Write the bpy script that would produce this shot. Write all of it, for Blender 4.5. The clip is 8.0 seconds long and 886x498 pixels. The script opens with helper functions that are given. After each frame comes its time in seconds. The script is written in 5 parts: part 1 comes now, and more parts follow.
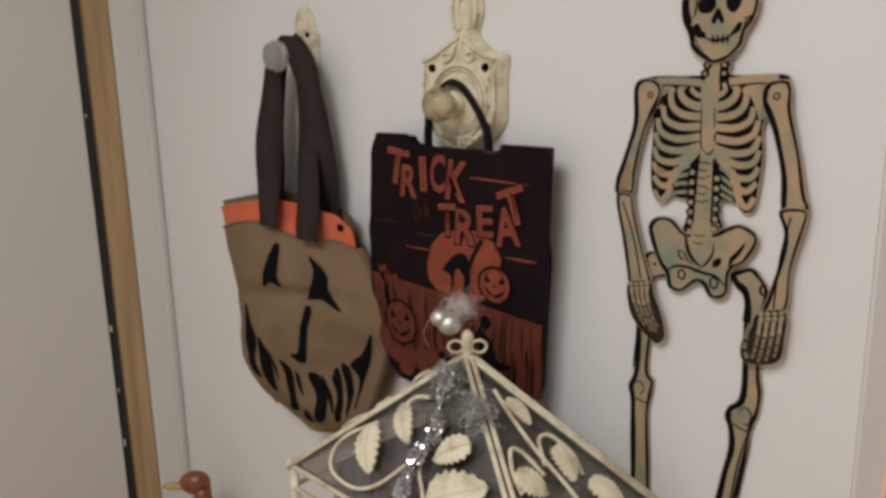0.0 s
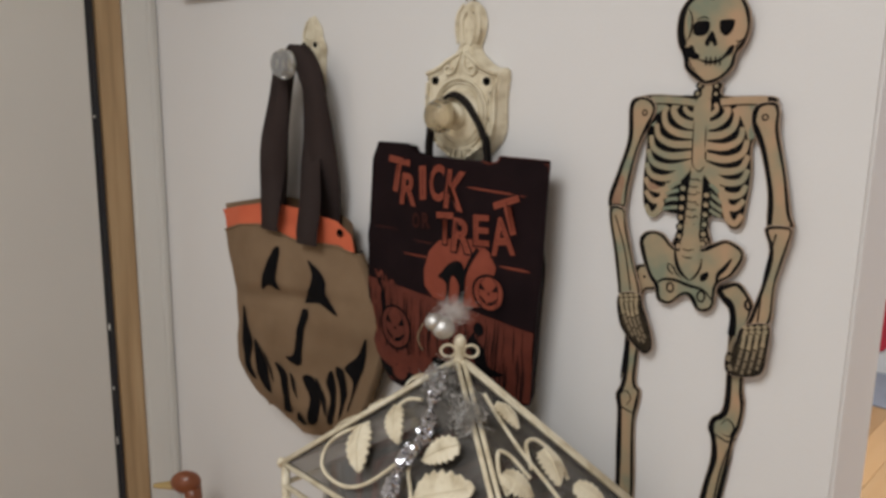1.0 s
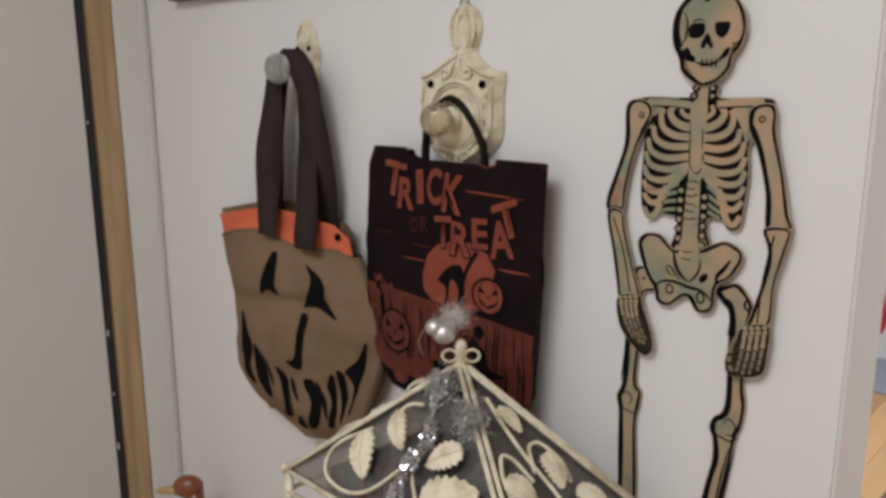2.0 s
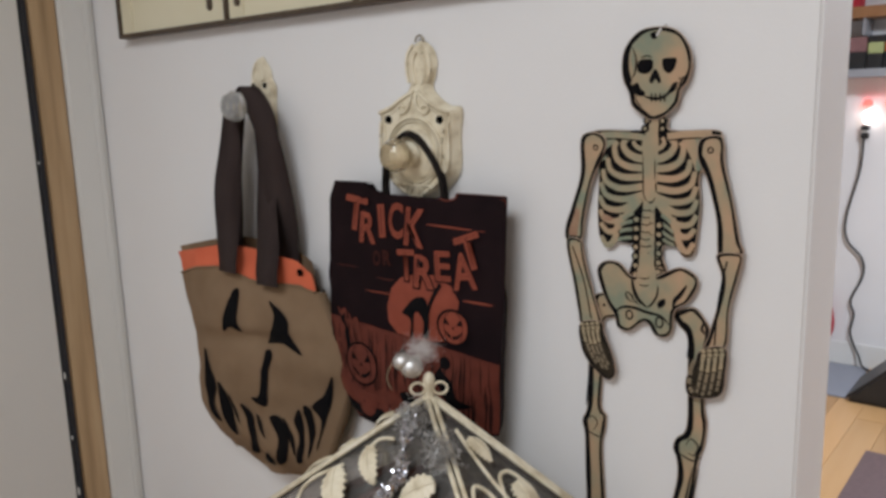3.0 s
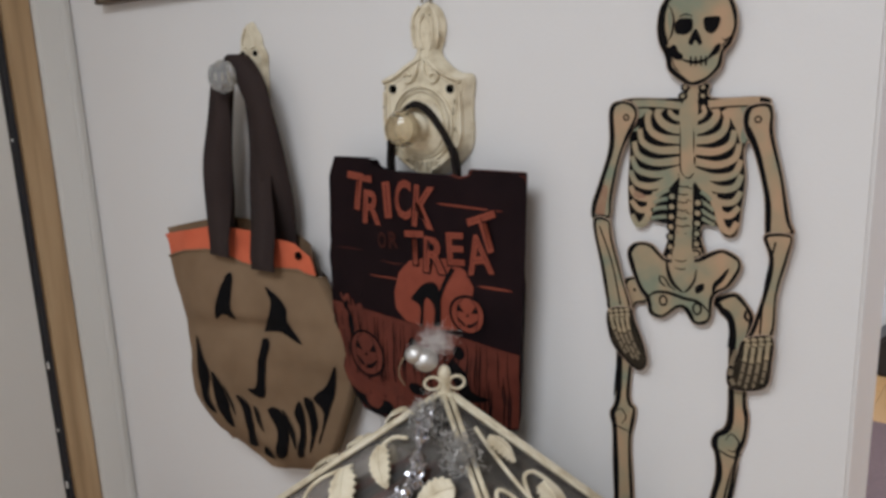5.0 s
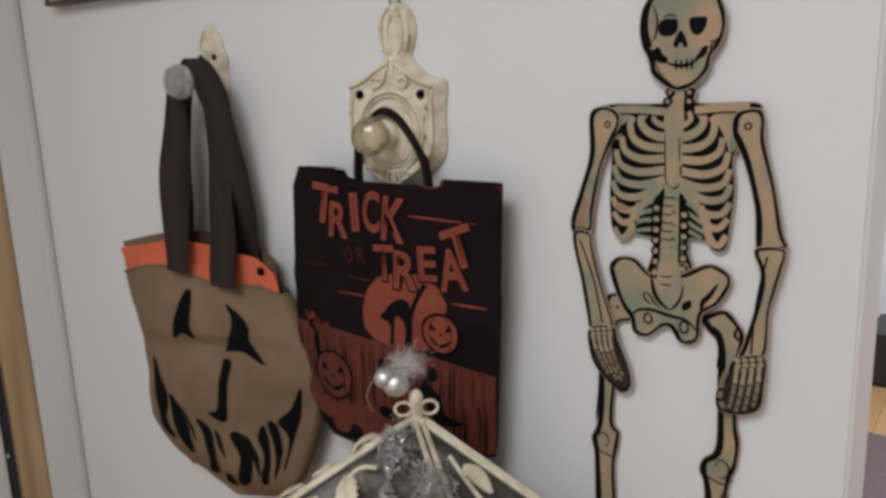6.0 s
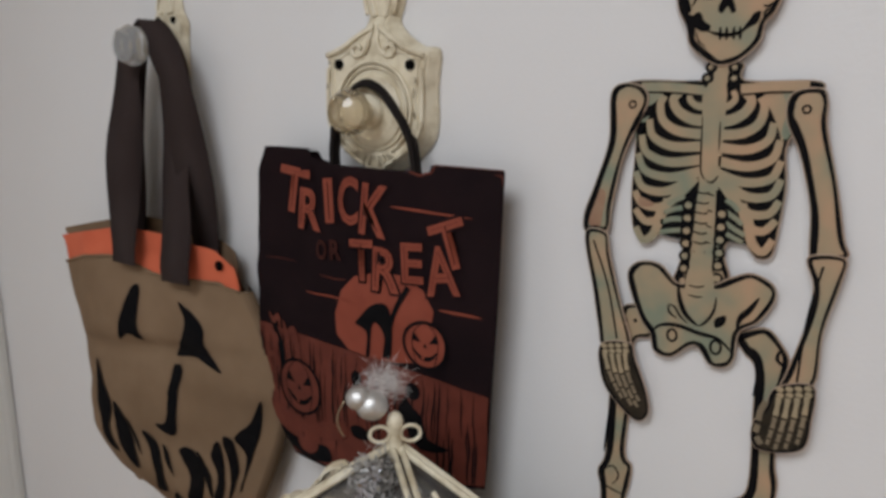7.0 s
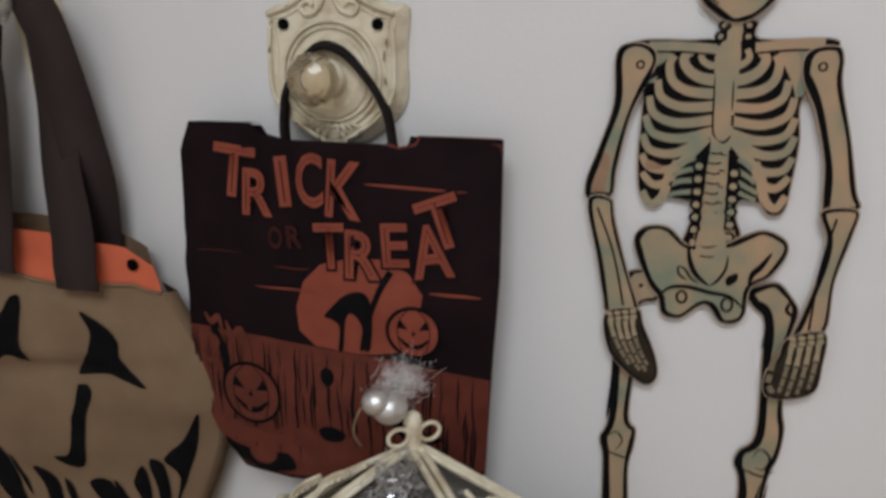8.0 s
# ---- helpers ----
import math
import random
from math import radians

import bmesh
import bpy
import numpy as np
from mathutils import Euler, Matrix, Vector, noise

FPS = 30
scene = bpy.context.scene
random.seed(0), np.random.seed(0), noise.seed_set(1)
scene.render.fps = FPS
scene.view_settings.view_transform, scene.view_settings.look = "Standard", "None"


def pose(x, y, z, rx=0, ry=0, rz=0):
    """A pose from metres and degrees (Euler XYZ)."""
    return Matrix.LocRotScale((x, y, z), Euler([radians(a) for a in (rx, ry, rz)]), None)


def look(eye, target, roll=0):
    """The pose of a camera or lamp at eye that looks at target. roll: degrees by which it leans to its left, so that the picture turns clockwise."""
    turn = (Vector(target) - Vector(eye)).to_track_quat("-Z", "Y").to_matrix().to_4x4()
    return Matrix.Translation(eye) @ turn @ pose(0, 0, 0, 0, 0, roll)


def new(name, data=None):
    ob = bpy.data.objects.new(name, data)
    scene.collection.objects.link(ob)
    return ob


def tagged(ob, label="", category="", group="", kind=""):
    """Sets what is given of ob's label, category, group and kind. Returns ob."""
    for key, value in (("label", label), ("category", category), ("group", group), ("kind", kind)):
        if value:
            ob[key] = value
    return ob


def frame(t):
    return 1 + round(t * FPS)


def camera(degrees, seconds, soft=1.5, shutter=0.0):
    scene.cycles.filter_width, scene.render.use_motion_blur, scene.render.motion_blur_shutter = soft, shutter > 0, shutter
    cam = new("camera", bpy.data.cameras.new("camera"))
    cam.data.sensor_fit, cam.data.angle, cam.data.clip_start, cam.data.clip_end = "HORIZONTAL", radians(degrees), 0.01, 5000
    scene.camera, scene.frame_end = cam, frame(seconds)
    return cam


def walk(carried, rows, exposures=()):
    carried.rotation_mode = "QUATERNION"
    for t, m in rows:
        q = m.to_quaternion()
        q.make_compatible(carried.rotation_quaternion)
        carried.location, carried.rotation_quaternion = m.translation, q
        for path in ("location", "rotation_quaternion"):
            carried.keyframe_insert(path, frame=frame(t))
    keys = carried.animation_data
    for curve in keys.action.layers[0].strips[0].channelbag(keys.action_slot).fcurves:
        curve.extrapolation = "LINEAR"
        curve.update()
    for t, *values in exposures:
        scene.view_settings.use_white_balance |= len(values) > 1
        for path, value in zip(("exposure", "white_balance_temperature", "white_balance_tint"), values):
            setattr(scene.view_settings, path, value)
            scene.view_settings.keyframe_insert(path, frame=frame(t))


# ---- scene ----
cam = camera(59.3, 8.0, soft=3.2, shutter=0.6)
PATH = [
    (0, (0.619, -0.667, 1.491), (-0.717, 0.757, 1.056), -1.2),
    (0.5, (0.63, -0.679, 1.489), (-0.721, 0.742, 1.099), 0.2),
    (1, (0.636, -0.683, 1.484), (-0.702, 0.751, 1.094), 0.9),
    (1.2, (0.636, -0.681, 1.494), (-0.711, 0.741, 1.088), 0.7),
    (2.3, (0.63, -0.686, 1.501), (-0.68, 0.771, 1.097), -0.8),
    (2.5, (0.633, -0.687, 1.507), (-0.666, 0.786, 1.128), -1.3),
    (3, (0.631, -0.696, 1.516), (-0.614, 0.826, 1.149), -1.6),
    (3.5, (0.622, -0.711, 1.513), (-0.641, 0.788, 1.116), -1.1),
    (4, (0.61, -0.735, 1.506), (-0.62, 0.797, 1.129), -1.4),
    (5.3, (0.558, -0.646, 1.516), (-0.647, 0.886, 1.067), -2.5),
    (5.5, (0.555, -0.647, 1.511), (-0.636, 0.91, 1.114), -2.6),
    (6, (0.539, -0.62, 1.511), (-0.618, 0.955, 1.087), -2.1),
    (6.5, (0.51, -0.577, 1.505), (-0.652, 1.001, 1.104), -0.8),
    (7, (0.469, -0.543, 1.488), (-0.635, 1.069, 1.059), 0.0),
    (7.5, (0.388, -0.551, 1.479), (-0.467, 1.209, 1.067), 1.0),
    (8, (0.304, -0.566, 1.494), (-0.292, 1.265, 0.952), -0.6),
]
walk(cam, [(t, look(eye, target, roll)) for t, eye, target, roll in PATH],
     exposures=[(0.0, -0.14, 7050, 10), (1.0, -0.14, 6950, 10), (2.5, -0.10, 6650, 10), (3.5, -0.11, 6450, 10), (5.5, -0.15, 6450, 10), (6.5, -0.19, 6450, 10), (7.5, -0.24, 6450, 10), (8.0, -0.28, 6450, 10)])

# ---- light ----
world = bpy.data.worlds.new("world")
scene.world = world
world.use_nodes = True
world.node_tree.nodes["Background"].inputs[0].default_value = (0.8, 0.88, 1.0, 1)
world.node_tree.nodes["Background"].inputs[1].default_value = 0.05


def lamp(name, m, size, power, colour):
    data = bpy.data.lights.new(name, "AREA")
    data.shape, data.size, data.energy, data.color = "DISK", size, power, colour
    ob = new(name, data)
    ob.matrix_world = m
    return ob


ROOM_LAMP = Vector((0.40, -1.40, 2.36))
# added light with no known source, brightens the far room and wall end
FAR_FILL = Vector((1.0, 2.2, 2.36))
lamp("ceiling_lamp_light", pose(*ROOM_LAMP), 0.95, 25.2, (0.925, 0.98, 1.05))
lamp("far_lamp_light", pose(*FAR_FILL), 0.5, 92.0, (0.79, 0.87, 1.0))


# ---- materials ----
def material(name, colour, rough=0.6, metal=0.0, second=None, scale=20.0, mix=0.5, bump=0.0, bump_scale=200.0,
             stretch=(1, 1, 1), third=None, detail=4.0, spec=0.5):
    m = bpy.data.materials.new(name)
    m.use_nodes = True
    nt = m.node_tree
    n, l = nt.nodes, nt.links
    b = n["Principled BSDF"]
    b.inputs["Roughness"].default_value, b.inputs["Metallic"].default_value = rough, metal
    b.inputs["Specular IOR Level"].default_value = spec
    b.inputs["Base Color"].default_value = (*colour, 1)
    co = n.new("ShaderNodeTexCoord")
    mp = n.new("ShaderNodeMapping")
    mp.inputs["Scale"].default_value = stretch
    l.new(co.outputs["Object"], mp.inputs[0])
    if second:
        t = n.new("ShaderNodeTexNoise")
        t.inputs["Scale"].default_value, t.inputs["Detail"].default_value = scale, detail
        l.new(mp.outputs[0], t.inputs["Vector"])
        r = n.new("ShaderNodeValToRGB")
        r.color_ramp.elements[0].position, r.color_ramp.elements[1].position = 0.5 - mix / 2, 0.5 + mix / 2
        r.color_ramp.elements[0].color, r.color_ramp.elements[1].color = (*colour, 1), (*second, 1)
        if third:
            e = r.color_ramp.elements.new(0.52)
            e.color = (*third, 1)
        l.new(t.outputs["Fac"], r.inputs[0])
        l.new(r.outputs[0], b.inputs["Base Color"])
    if bump:
        t = n.new("ShaderNodeTexNoise")
        t.inputs["Scale"].default_value, t.inputs["Detail"].default_value = bump_scale, 6
        l.new(mp.outputs[0], t.inputs["Vector"])
        bp = n.new("ShaderNodeBump")
        bp.inputs["Strength"].default_value, bp.inputs["Distance"].default_value = bump, 0.002
        l.new(t.outputs["Fac"], bp.inputs["Height"])
        l.new(bp.outputs[0], b.inputs["Normal"])
    return m


def glass_material(name, colour, rough, ior=1.5, weight=1.0):
    m = material(name, colour, rough)
    b = m.node_tree.nodes["Principled BSDF"]
    b.inputs["Transmission Weight"].default_value, b.inputs["IOR"].default_value = weight, ior
    return m


def weave_material(name, colour, second, period):
    """Coarse plain-woven cloth: two crossed thread waves in relief over uneven colour."""
    m = material(name, colour, 0.95, second=second, scale=14.0, mix=0.6, spec=0.15)
    n, l = m.node_tree.nodes, m.node_tree.links
    co = n.new("ShaderNodeTexCoord")
    waves = []
    for axis in ("X", "Z"):
        w = n.new("ShaderNodeTexWave")
        w.bands_direction = axis
        w.inputs["Scale"].default_value, w.inputs["Distortion"].default_value = 0.314 / period, 1.0
        l.new(co.outputs["Object"], w.inputs["Vector"])
        waves.append(w)
    a = n.new("ShaderNodeMath")
    l.new(waves[0].outputs["Fac"], a.inputs[0])
    l.new(waves[1].outputs["Fac"], a.inputs[1])
    bp = n.new("ShaderNodeBump")
    bp.inputs["Strength"].default_value, bp.inputs["Distance"].default_value = 0.5, 0.0008
    l.new(a.outputs[0], bp.inputs["Height"])
    l.new(bp.outputs[0], n["Principled BSDF"].inputs["Normal"])
    return m


def glow_material(name, colour, strength):
    m = material(name, colour, 0.5)
    b = m.node_tree.nodes["Principled BSDF"]
    b.inputs["Emission Color"].default_value = (*colour, 1)
    b.inputs["Emission Strength"].default_value = strength
    return m


WALL = material("wall_paint", (0.73, 0.715, 0.70), 0.55, second=(0.77, 0.76, 0.75), scale=3.0, mix=0.7, bump=0.12, bump_scale=260)
TRIM = material("trim_paint", (0.74, 0.73, 0.70), 0.4, second=(0.68, 0.67, 0.63), scale=9, mix=0.5, bump=0.1, bump_scale=60, stretch=(1, 1, 0.2))
DOOR = material("door_paint", (0.62, 0.60, 0.56), 0.45, second=(0.66, 0.64, 0.60), scale=4, mix=0.6, bump=0.08, bump_scale=120)
PINE = material("raw_pine", (0.30, 0.195, 0.10), 0.6, second=(0.50, 0.35, 0.20), scale=16, mix=0.5, bump=0.2, bump_scale=50, stretch=(4, 4, 0.25), third=(0.42, 0.28, 0.15))
RUBBER = material("black_rubber", (0.012, 0.012, 0.018), 0.7, second=(0.02, 0.02, 0.02), scale=40)
IVORY = material("ivory_iron", (0.46, 0.37, 0.23), 0.5, second=(0.80, 0.73, 0.57), third=(0.74, 0.66, 0.49), scale=55, mix=0.50, bump=0.35, bump_scale=240, detail=5)
WORN = material("worn_iron", (0.13, 0.10, 0.06), 0.6, second=(0.24, 0.19, 0.11), scale=90)
HOLE = material("screw_dark", (0.004, 0.004, 0.004), 0.9, spec=0.0)
CLEAR = glass_material("clear_glass", (0.88, 0.90, 0.90), 0.01, 1.6, 0.78)
AMBER = glass_material("amber_glass", (0.95, 0.86, 0.68), 0.09, 1.5, 0.93)
PANE = glass_material("roof_glass", (0.38, 0.355, 0.33), 0.05, 1.45, 0.87)
BRASS = material("aged_metal", (0.42, 0.36, 0.25), 0.4, 1.0, second=(0.25, 0.2, 0.13), scale=60)
CARD = material("printed_card", (0.210, 0.232, 0.160), 0.7, second=(0.44, 0.285, 0.17), third=(0.35, 0.27, 0.165), scale=30, mix=0.38, bump=0.05, detail=2.0)
CARD_GREEN = material("printed_card_green", (0.15, 0.20, 0.145), 0.7, second=(0.30, 0.26, 0.165), scale=40, mix=0.5)
CARD_EDGE = material("card_edge", (0.44, 0.33, 0.25), 0.8, second=(0.38, 0.27, 0.20), scale=60)
INK = material("black_ink", (0.005, 0.005, 0.006), 0.85, second=(0.009, 0.008, 0.008), scale=60, spec=0.04)
CARD_DARK = material("printed_hand", (0.020, 0.016, 0.011), 0.8, second=(0.045, 0.034, 0.022), scale=70, mix=0.4, spec=0.1)
CARD_SHADE = material("printed_knuckle", (0.155, 0.12, 0.075), 0.7, second=(0.25, 0.19, 0.118), scale=60, mix=0.4)
CARD_BONE = material("printed_bone", (0.30, 0.25, 0.155), 0.7, second=(0.43, 0.315, 0.19), scale=60, mix=0.5)
CARD_RUST = material("printed_rust", (0.25, 0.12, 0.072), 0.7, second=(0.35, 0.235, 0.145), scale=60, mix=0.5)
FAINT_INK = material("dim_orange_ink", (0.040, 0.011, 0.008), 0.6, second=(0.062, 0.016, 0.011), scale=60, mix=0.6, spec=0.1)
SACK = material("black_printed_paper", (0.007, 0.004, 0.005), 0.7, second=(0.016, 0.008, 0.009), scale=18, mix=0.6, bump=0.3, bump_scale=45, spec=0.06)
ORANGE_INK = material("orange_ink", (0.205, 0.044, 0.025), 0.6, second=(0.275, 0.066, 0.038), scale=45, mix=0.6, bump=0.2, bump_scale=60, spec=0.18)
DULL_INK = material("faded_orange_ink", (0.082, 0.019, 0.012), 0.6, second=(0.150, 0.036, 0.022), scale=50, mix=0.6, spec=0.18)
TWINE = material("black_twist_cord", (0.009, 0.007, 0.007), 0.8, second=(0.02, 0.016, 0.014), scale=80, bump=0.5, bump_scale=500, spec=0.12)
BURLAP = weave_material("burlap", (0.185, 0.120, 0.070), (0.262, 0.176, 0.108), 0.0022)
WEBBING = weave_material("brown_webbing", (0.032, 0.0215, 0.020), (0.049, 0.035, 0.032), 0.0016)
LINING = material("orange_lining", (0.56, 0.105, 0.045), 0.8, second=(0.66, 0.145, 0.065), scale=25, mix=0.6, bump=0.2, bump_scale=120)
FOIL = material("silver_foil", (0.66, 0.66, 0.69), 0.12, 1.0, second=(0.34, 0.34, 0.36), scale=60, bump=0.15, bump_scale=90)
SILVER = material("silver_glass_ball", (0.56, 0.55, 0.53), 0.46, 0.9, second=(0.68, 0.67, 0.64), scale=90, bump=0.3, bump_scale=220)
FEATHER = material("white_down", (0.80, 0.78, 0.75), 0.9, second=(0.7, 0.68, 0.66), scale=80)
NET = material("silver_net", (0.55, 0.54, 0.52), 0.45, 0.6, second=(0.35, 0.34, 0.32), scale=120)
BRONZE = material("dark_bronze_frame", (0.055, 0.036, 0.022), 0.5, second=(0.09, 0.06, 0.035), scale=40, bump=0.2)
# plain cream in place of what the mirror panes reflect
CREAM_REFLECTION = material("cream_reflection", (0.66, 0.60, 0.42), 0.5, second=(0.72, 0.67, 0.50), scale=6)
DUCK = material("duck_wood", (0.19, 0.055, 0.022), 0.3, second=(0.27, 0.09, 0.04), scale=30, stretch=(1, 1, 0.3))
BEAK = material("beak_wood", (0.40, 0.27, 0.10), 0.35, second=(0.48, 0.34, 0.14), scale=40)
CANOPY = material("umbrella_cloth", (0.02, 0.022, 0.03), 0.8, second=(0.03, 0.03, 0.04), scale=30)


def plank_material():
    m = material("oak_plank", (0.45, 0.25, 0.10), 0.35, second=(0.56, 0.34, 0.16), scale=9, mix=0.6, bump=0.1, bump_scale=60, stretch=(1, 0.12, 1))
    n, l = m.node_tree.nodes, m.node_tree.links
    info = n.new("ShaderNodeObjectInfo")
    hsv = n.new("ShaderNodeHueSaturation")
    rng = n.new("ShaderNodeMapRange")
    rng.inputs["To Min"].default_value, rng.inputs["To Max"].default_value = 0.8, 1.15
    l.new(info.outputs["Random"], rng.inputs["Value"])
    l.new(rng.outputs[0], hsv.inputs["Value"])
    l.new(n["Color Ramp"].outputs[0], hsv.inputs["Color"])
    l.new(hsv.outputs[0], n["Principled BSDF"].inputs["Base Color"])
    return m


PLANK = plank_material()


# ---- shape helpers ----
def part(name, bm, mat, parent=None, label="", smooth=False):
    bmesh.ops.recalc_face_normals(bm, faces=bm.faces)
    me = bpy.data.meshes.new(name)
    bm.to_mesh(me)
    bm.free()
    me.materials.append(mat)
    if smooth:
        for p in me.polygons:
            p.use_smooth = True
    ob = new(name, me)
    if parent:
        ob.parent = parent
    if label:
        tagged(ob, label)
    return ob


def thing(name, label, category, at=(0, 0, 0), group="", kind=""):
    ob = new(name)
    ob.matrix_world = pose(*at)
    ob.empty_display_size = 0.02
    return tagged(ob, label, category, group, kind)


def box_bm(x0, x1, y0, y1, z0, z1, bevel=0.0):
    bm = bmesh.new()
    bmesh.ops.create_cube(bm, size=1.0, matrix=Matrix.Translation(((x0 + x1) / 2, (y0 + y1) / 2, (z0 + z1) / 2)) @ Matrix.Diagonal((x1 - x0, y1 - y0, z1 - z0, 1)))
    if bevel:
        bmesh.ops.bevel(bm, geom=bm.edges[:], offset=bevel, segments=2, affect="EDGES")
    return bm


def smooth_curve(pts, n=5, closed=True):
    """A Catmull-Rom curve through the points (tuples of any length)."""
    k, out = len(pts), []
    for i in range(k if closed else k - 1):
        p = [pts[(i + j) % k] if closed else pts[min(max(i + j, 0), k - 1)] for j in (-1, 0, 1, 2)]
        for s in range(n):
            t = s / n
            out.append(tuple(0.5 * (2 * b + (c - a) * t + (2 * a - 5 * b + 4 * c - d) * t * t + (3 * b - a - 3 * c + d) * t ** 3) for a, b, c, d in zip(*p)))
    if not closed:
        out.append(tuple(pts[-1]))
    return out


def slab_bm(pts, y0, y1, bm=None):
    """A flat outline (x, z) given depth from y0 to y1."""
    bm = bm or bmesh.new()
    a = [bm.verts.new((x, y0, z)) for x, z in pts]
    b = [bm.verts.new((x, y1, z)) for x, z in pts]
    bm.faces.new(a)
    bm.faces.new(b)
    k = len(pts)
    for i in range(k):
        bm.faces.new((a[i], a[(i + 1) % k], b[(i + 1) % k], b[i]))
    return bm


def shrink(pts, d):
    """The outline moved inwards by d."""
    area = sum(a[0] * b[1] - b[0] * a[1] for a, b in zip(pts, pts[1:] + pts[:1]))
    sign, out, k = (1 if area > 0 else -1), [], len(pts)
    for i in range(k):
        t = Vector(pts[(i + 1) % k]) - Vector(pts[i - 1])
        t = t.normalized() if t.length else Vector((1, 0))
        out.append((pts[i][0] - sign * t.y * d, pts[i][1] + sign * t.x * d))
    return out


def ribbon_bm(pts, width, surf, lift, closed=False, bm=None, taper=False):
    """A flat painted stroke along (x, z) points, lying lift in front of the surface y = surf(x, z)."""
    bm = bm or bmesh.new()
    k, rows = len(pts), []
    for i in range(k):
        a = pts[i - 1] if (i or closed) else pts[0]
        b = pts[(i + 1) % k] if (i < k - 1 or closed) else pts[-1]
        t = Vector((b[0] - a[0], b[1] - a[1]))
        t = t.normalized() if t.length > 1e-9 else Vector((1, 0))
        f = i / max(k - 1, 1)
        w = width(f) if callable(width) else width
        if taper:
            w *= max(0.12, math.sin(math.pi * min(max(f, 0.02), 0.98)) ** 0.6)
        row = []
        for s in (-0.5, 0.0, 0.5):
            x, z = pts[i][0] - t.y * w * s, pts[i][1] + t.x * w * s
            row.append(bm.verts.new((x, surf(x, z) - lift, z)))
        rows.append(row)
    for i in range(k if closed else k - 1):
        r, q = rows[i], rows[(i + 1) % k]
        for j in (0, 1):
            bm.faces.new((r[j], q[j], q[j + 1], r[j + 1]))
    return bm


def decal_bm(pts, surf, lift, cell=0.006, bm=None):
    """A printed area (x, z outline) that follows the surface y = surf(x, z)."""
    own = bmesh.new()
    own.faces.new([own.verts.new((x, 0, z)) for x, z in pts])
    xs, zs = [p[0] for p in pts], [p[1] for p in pts]
    for lo, hi, axis in ((min(xs), max(xs), 0), (min(zs), max(zs), 2)):
        c = lo + cell
        while c < hi:
            co, no = [0, 0, 0], [0, 0, 0]
            co[axis], no[axis] = c, 1
            bmesh.ops.bisect_plane(own, geom=own.verts[:] + own.edges[:] + own.faces[:], plane_co=co, plane_no=no)
            c += cell
    for v in own.verts:
        v.co.y = surf(v.co.x, v.co.z) - lift
    if bm is None:
        return own
    me = bpy.data.meshes.new("scratch")
    own.to_mesh(me)
    own.free()
    bm.from_mesh(me)
    bpy.data.meshes.remove(me)
    return bm


def tube_bm(pts, r, seg=8, bm=None, closed=False):
    """A round rod along 3D points; r may be a number or a function of the way along (0 to 1)."""
    bm = bm or bmesh.new()
    pts = [Vector(p) for p in pts]
    k, rings, side = len(pts), [], None
    for i, p in enumerate(pts):
        a = pts[i - 1] if (i or closed) else pts[0]
        b = pts[(i + 1) % k] if (i < k - 1 or closed) else pts[-1]
        t = (b - a).normalized()
        if side is None:
            side = t.orthogonal().normalized()
        side = (side - t * side.dot(t)).normalized()
        up = t.cross(side)
        rr = r(i / max(k - 1, 1)) if callable(r) else r
        rings.append([bm.verts.new(p + rr * (math.cos(2 * math.pi * j / seg) * side + math.sin(2 * math.pi * j / seg) * up)) for j in range(seg)])
    for i in range(k if closed else k - 1):
        q, s = rings[i], rings[(i + 1) % k]
        for j in range(seg):
            bm.faces.new((q[j], q[(j + 1) % seg], s[(j + 1) % seg], s[j]))
    if not closed:
        bm.faces.new(rings[0])
        bm.faces.new(rings[-1])
    return bm


def lathe_bm(profile, m, seg=24, bm=None):
    """A turned body: (radius, height) pairs round the axis z of the pose m."""
    bm = bm or bmesh.new()
    rings = [[bm.verts.new(m @ Vector((r * math.cos(2 * math.pi * j / seg), r * math.sin(2 * math.pi * j / seg), h))) for j in range(seg)] for r, h in profile]
    for q, s in zip(rings, rings[1:]):
        for j in range(seg):
            bm.faces.new((q[j], q[(j + 1) % seg], s[(j + 1) % seg], s[j]))
    bm.faces.new(rings[0])
    bm.faces.new(rings[-1])
    return bm


def flat(y):
    return lambda x, z: y


def mm(pts, x0, z0):
    return [(x0 + x / 1000, z0 + z / 1000) for x, z in pts]


def ring_pts(cx, cz, rx, rz, n=20):
    return [(cx + rx * math.cos(2 * math.pi * i / n), cz + rz * math.sin(2 * math.pi * i / n)) for i in range(n)]


# ---- the rooms ----
CEIL = 2.42
LEFT, RIGHT, BACK, FAR = -0.69, 2.6, -2.4, 4.0
part("wall_north", box_bm(LEFT - 0.12, 0.462, 0.0, 0.100, 0.0, CEIL, 0.0025), WALL)
tagged(bpy.data.objects["wall_north"], "white painted partition wall with a free end", "wall", kind="structure")
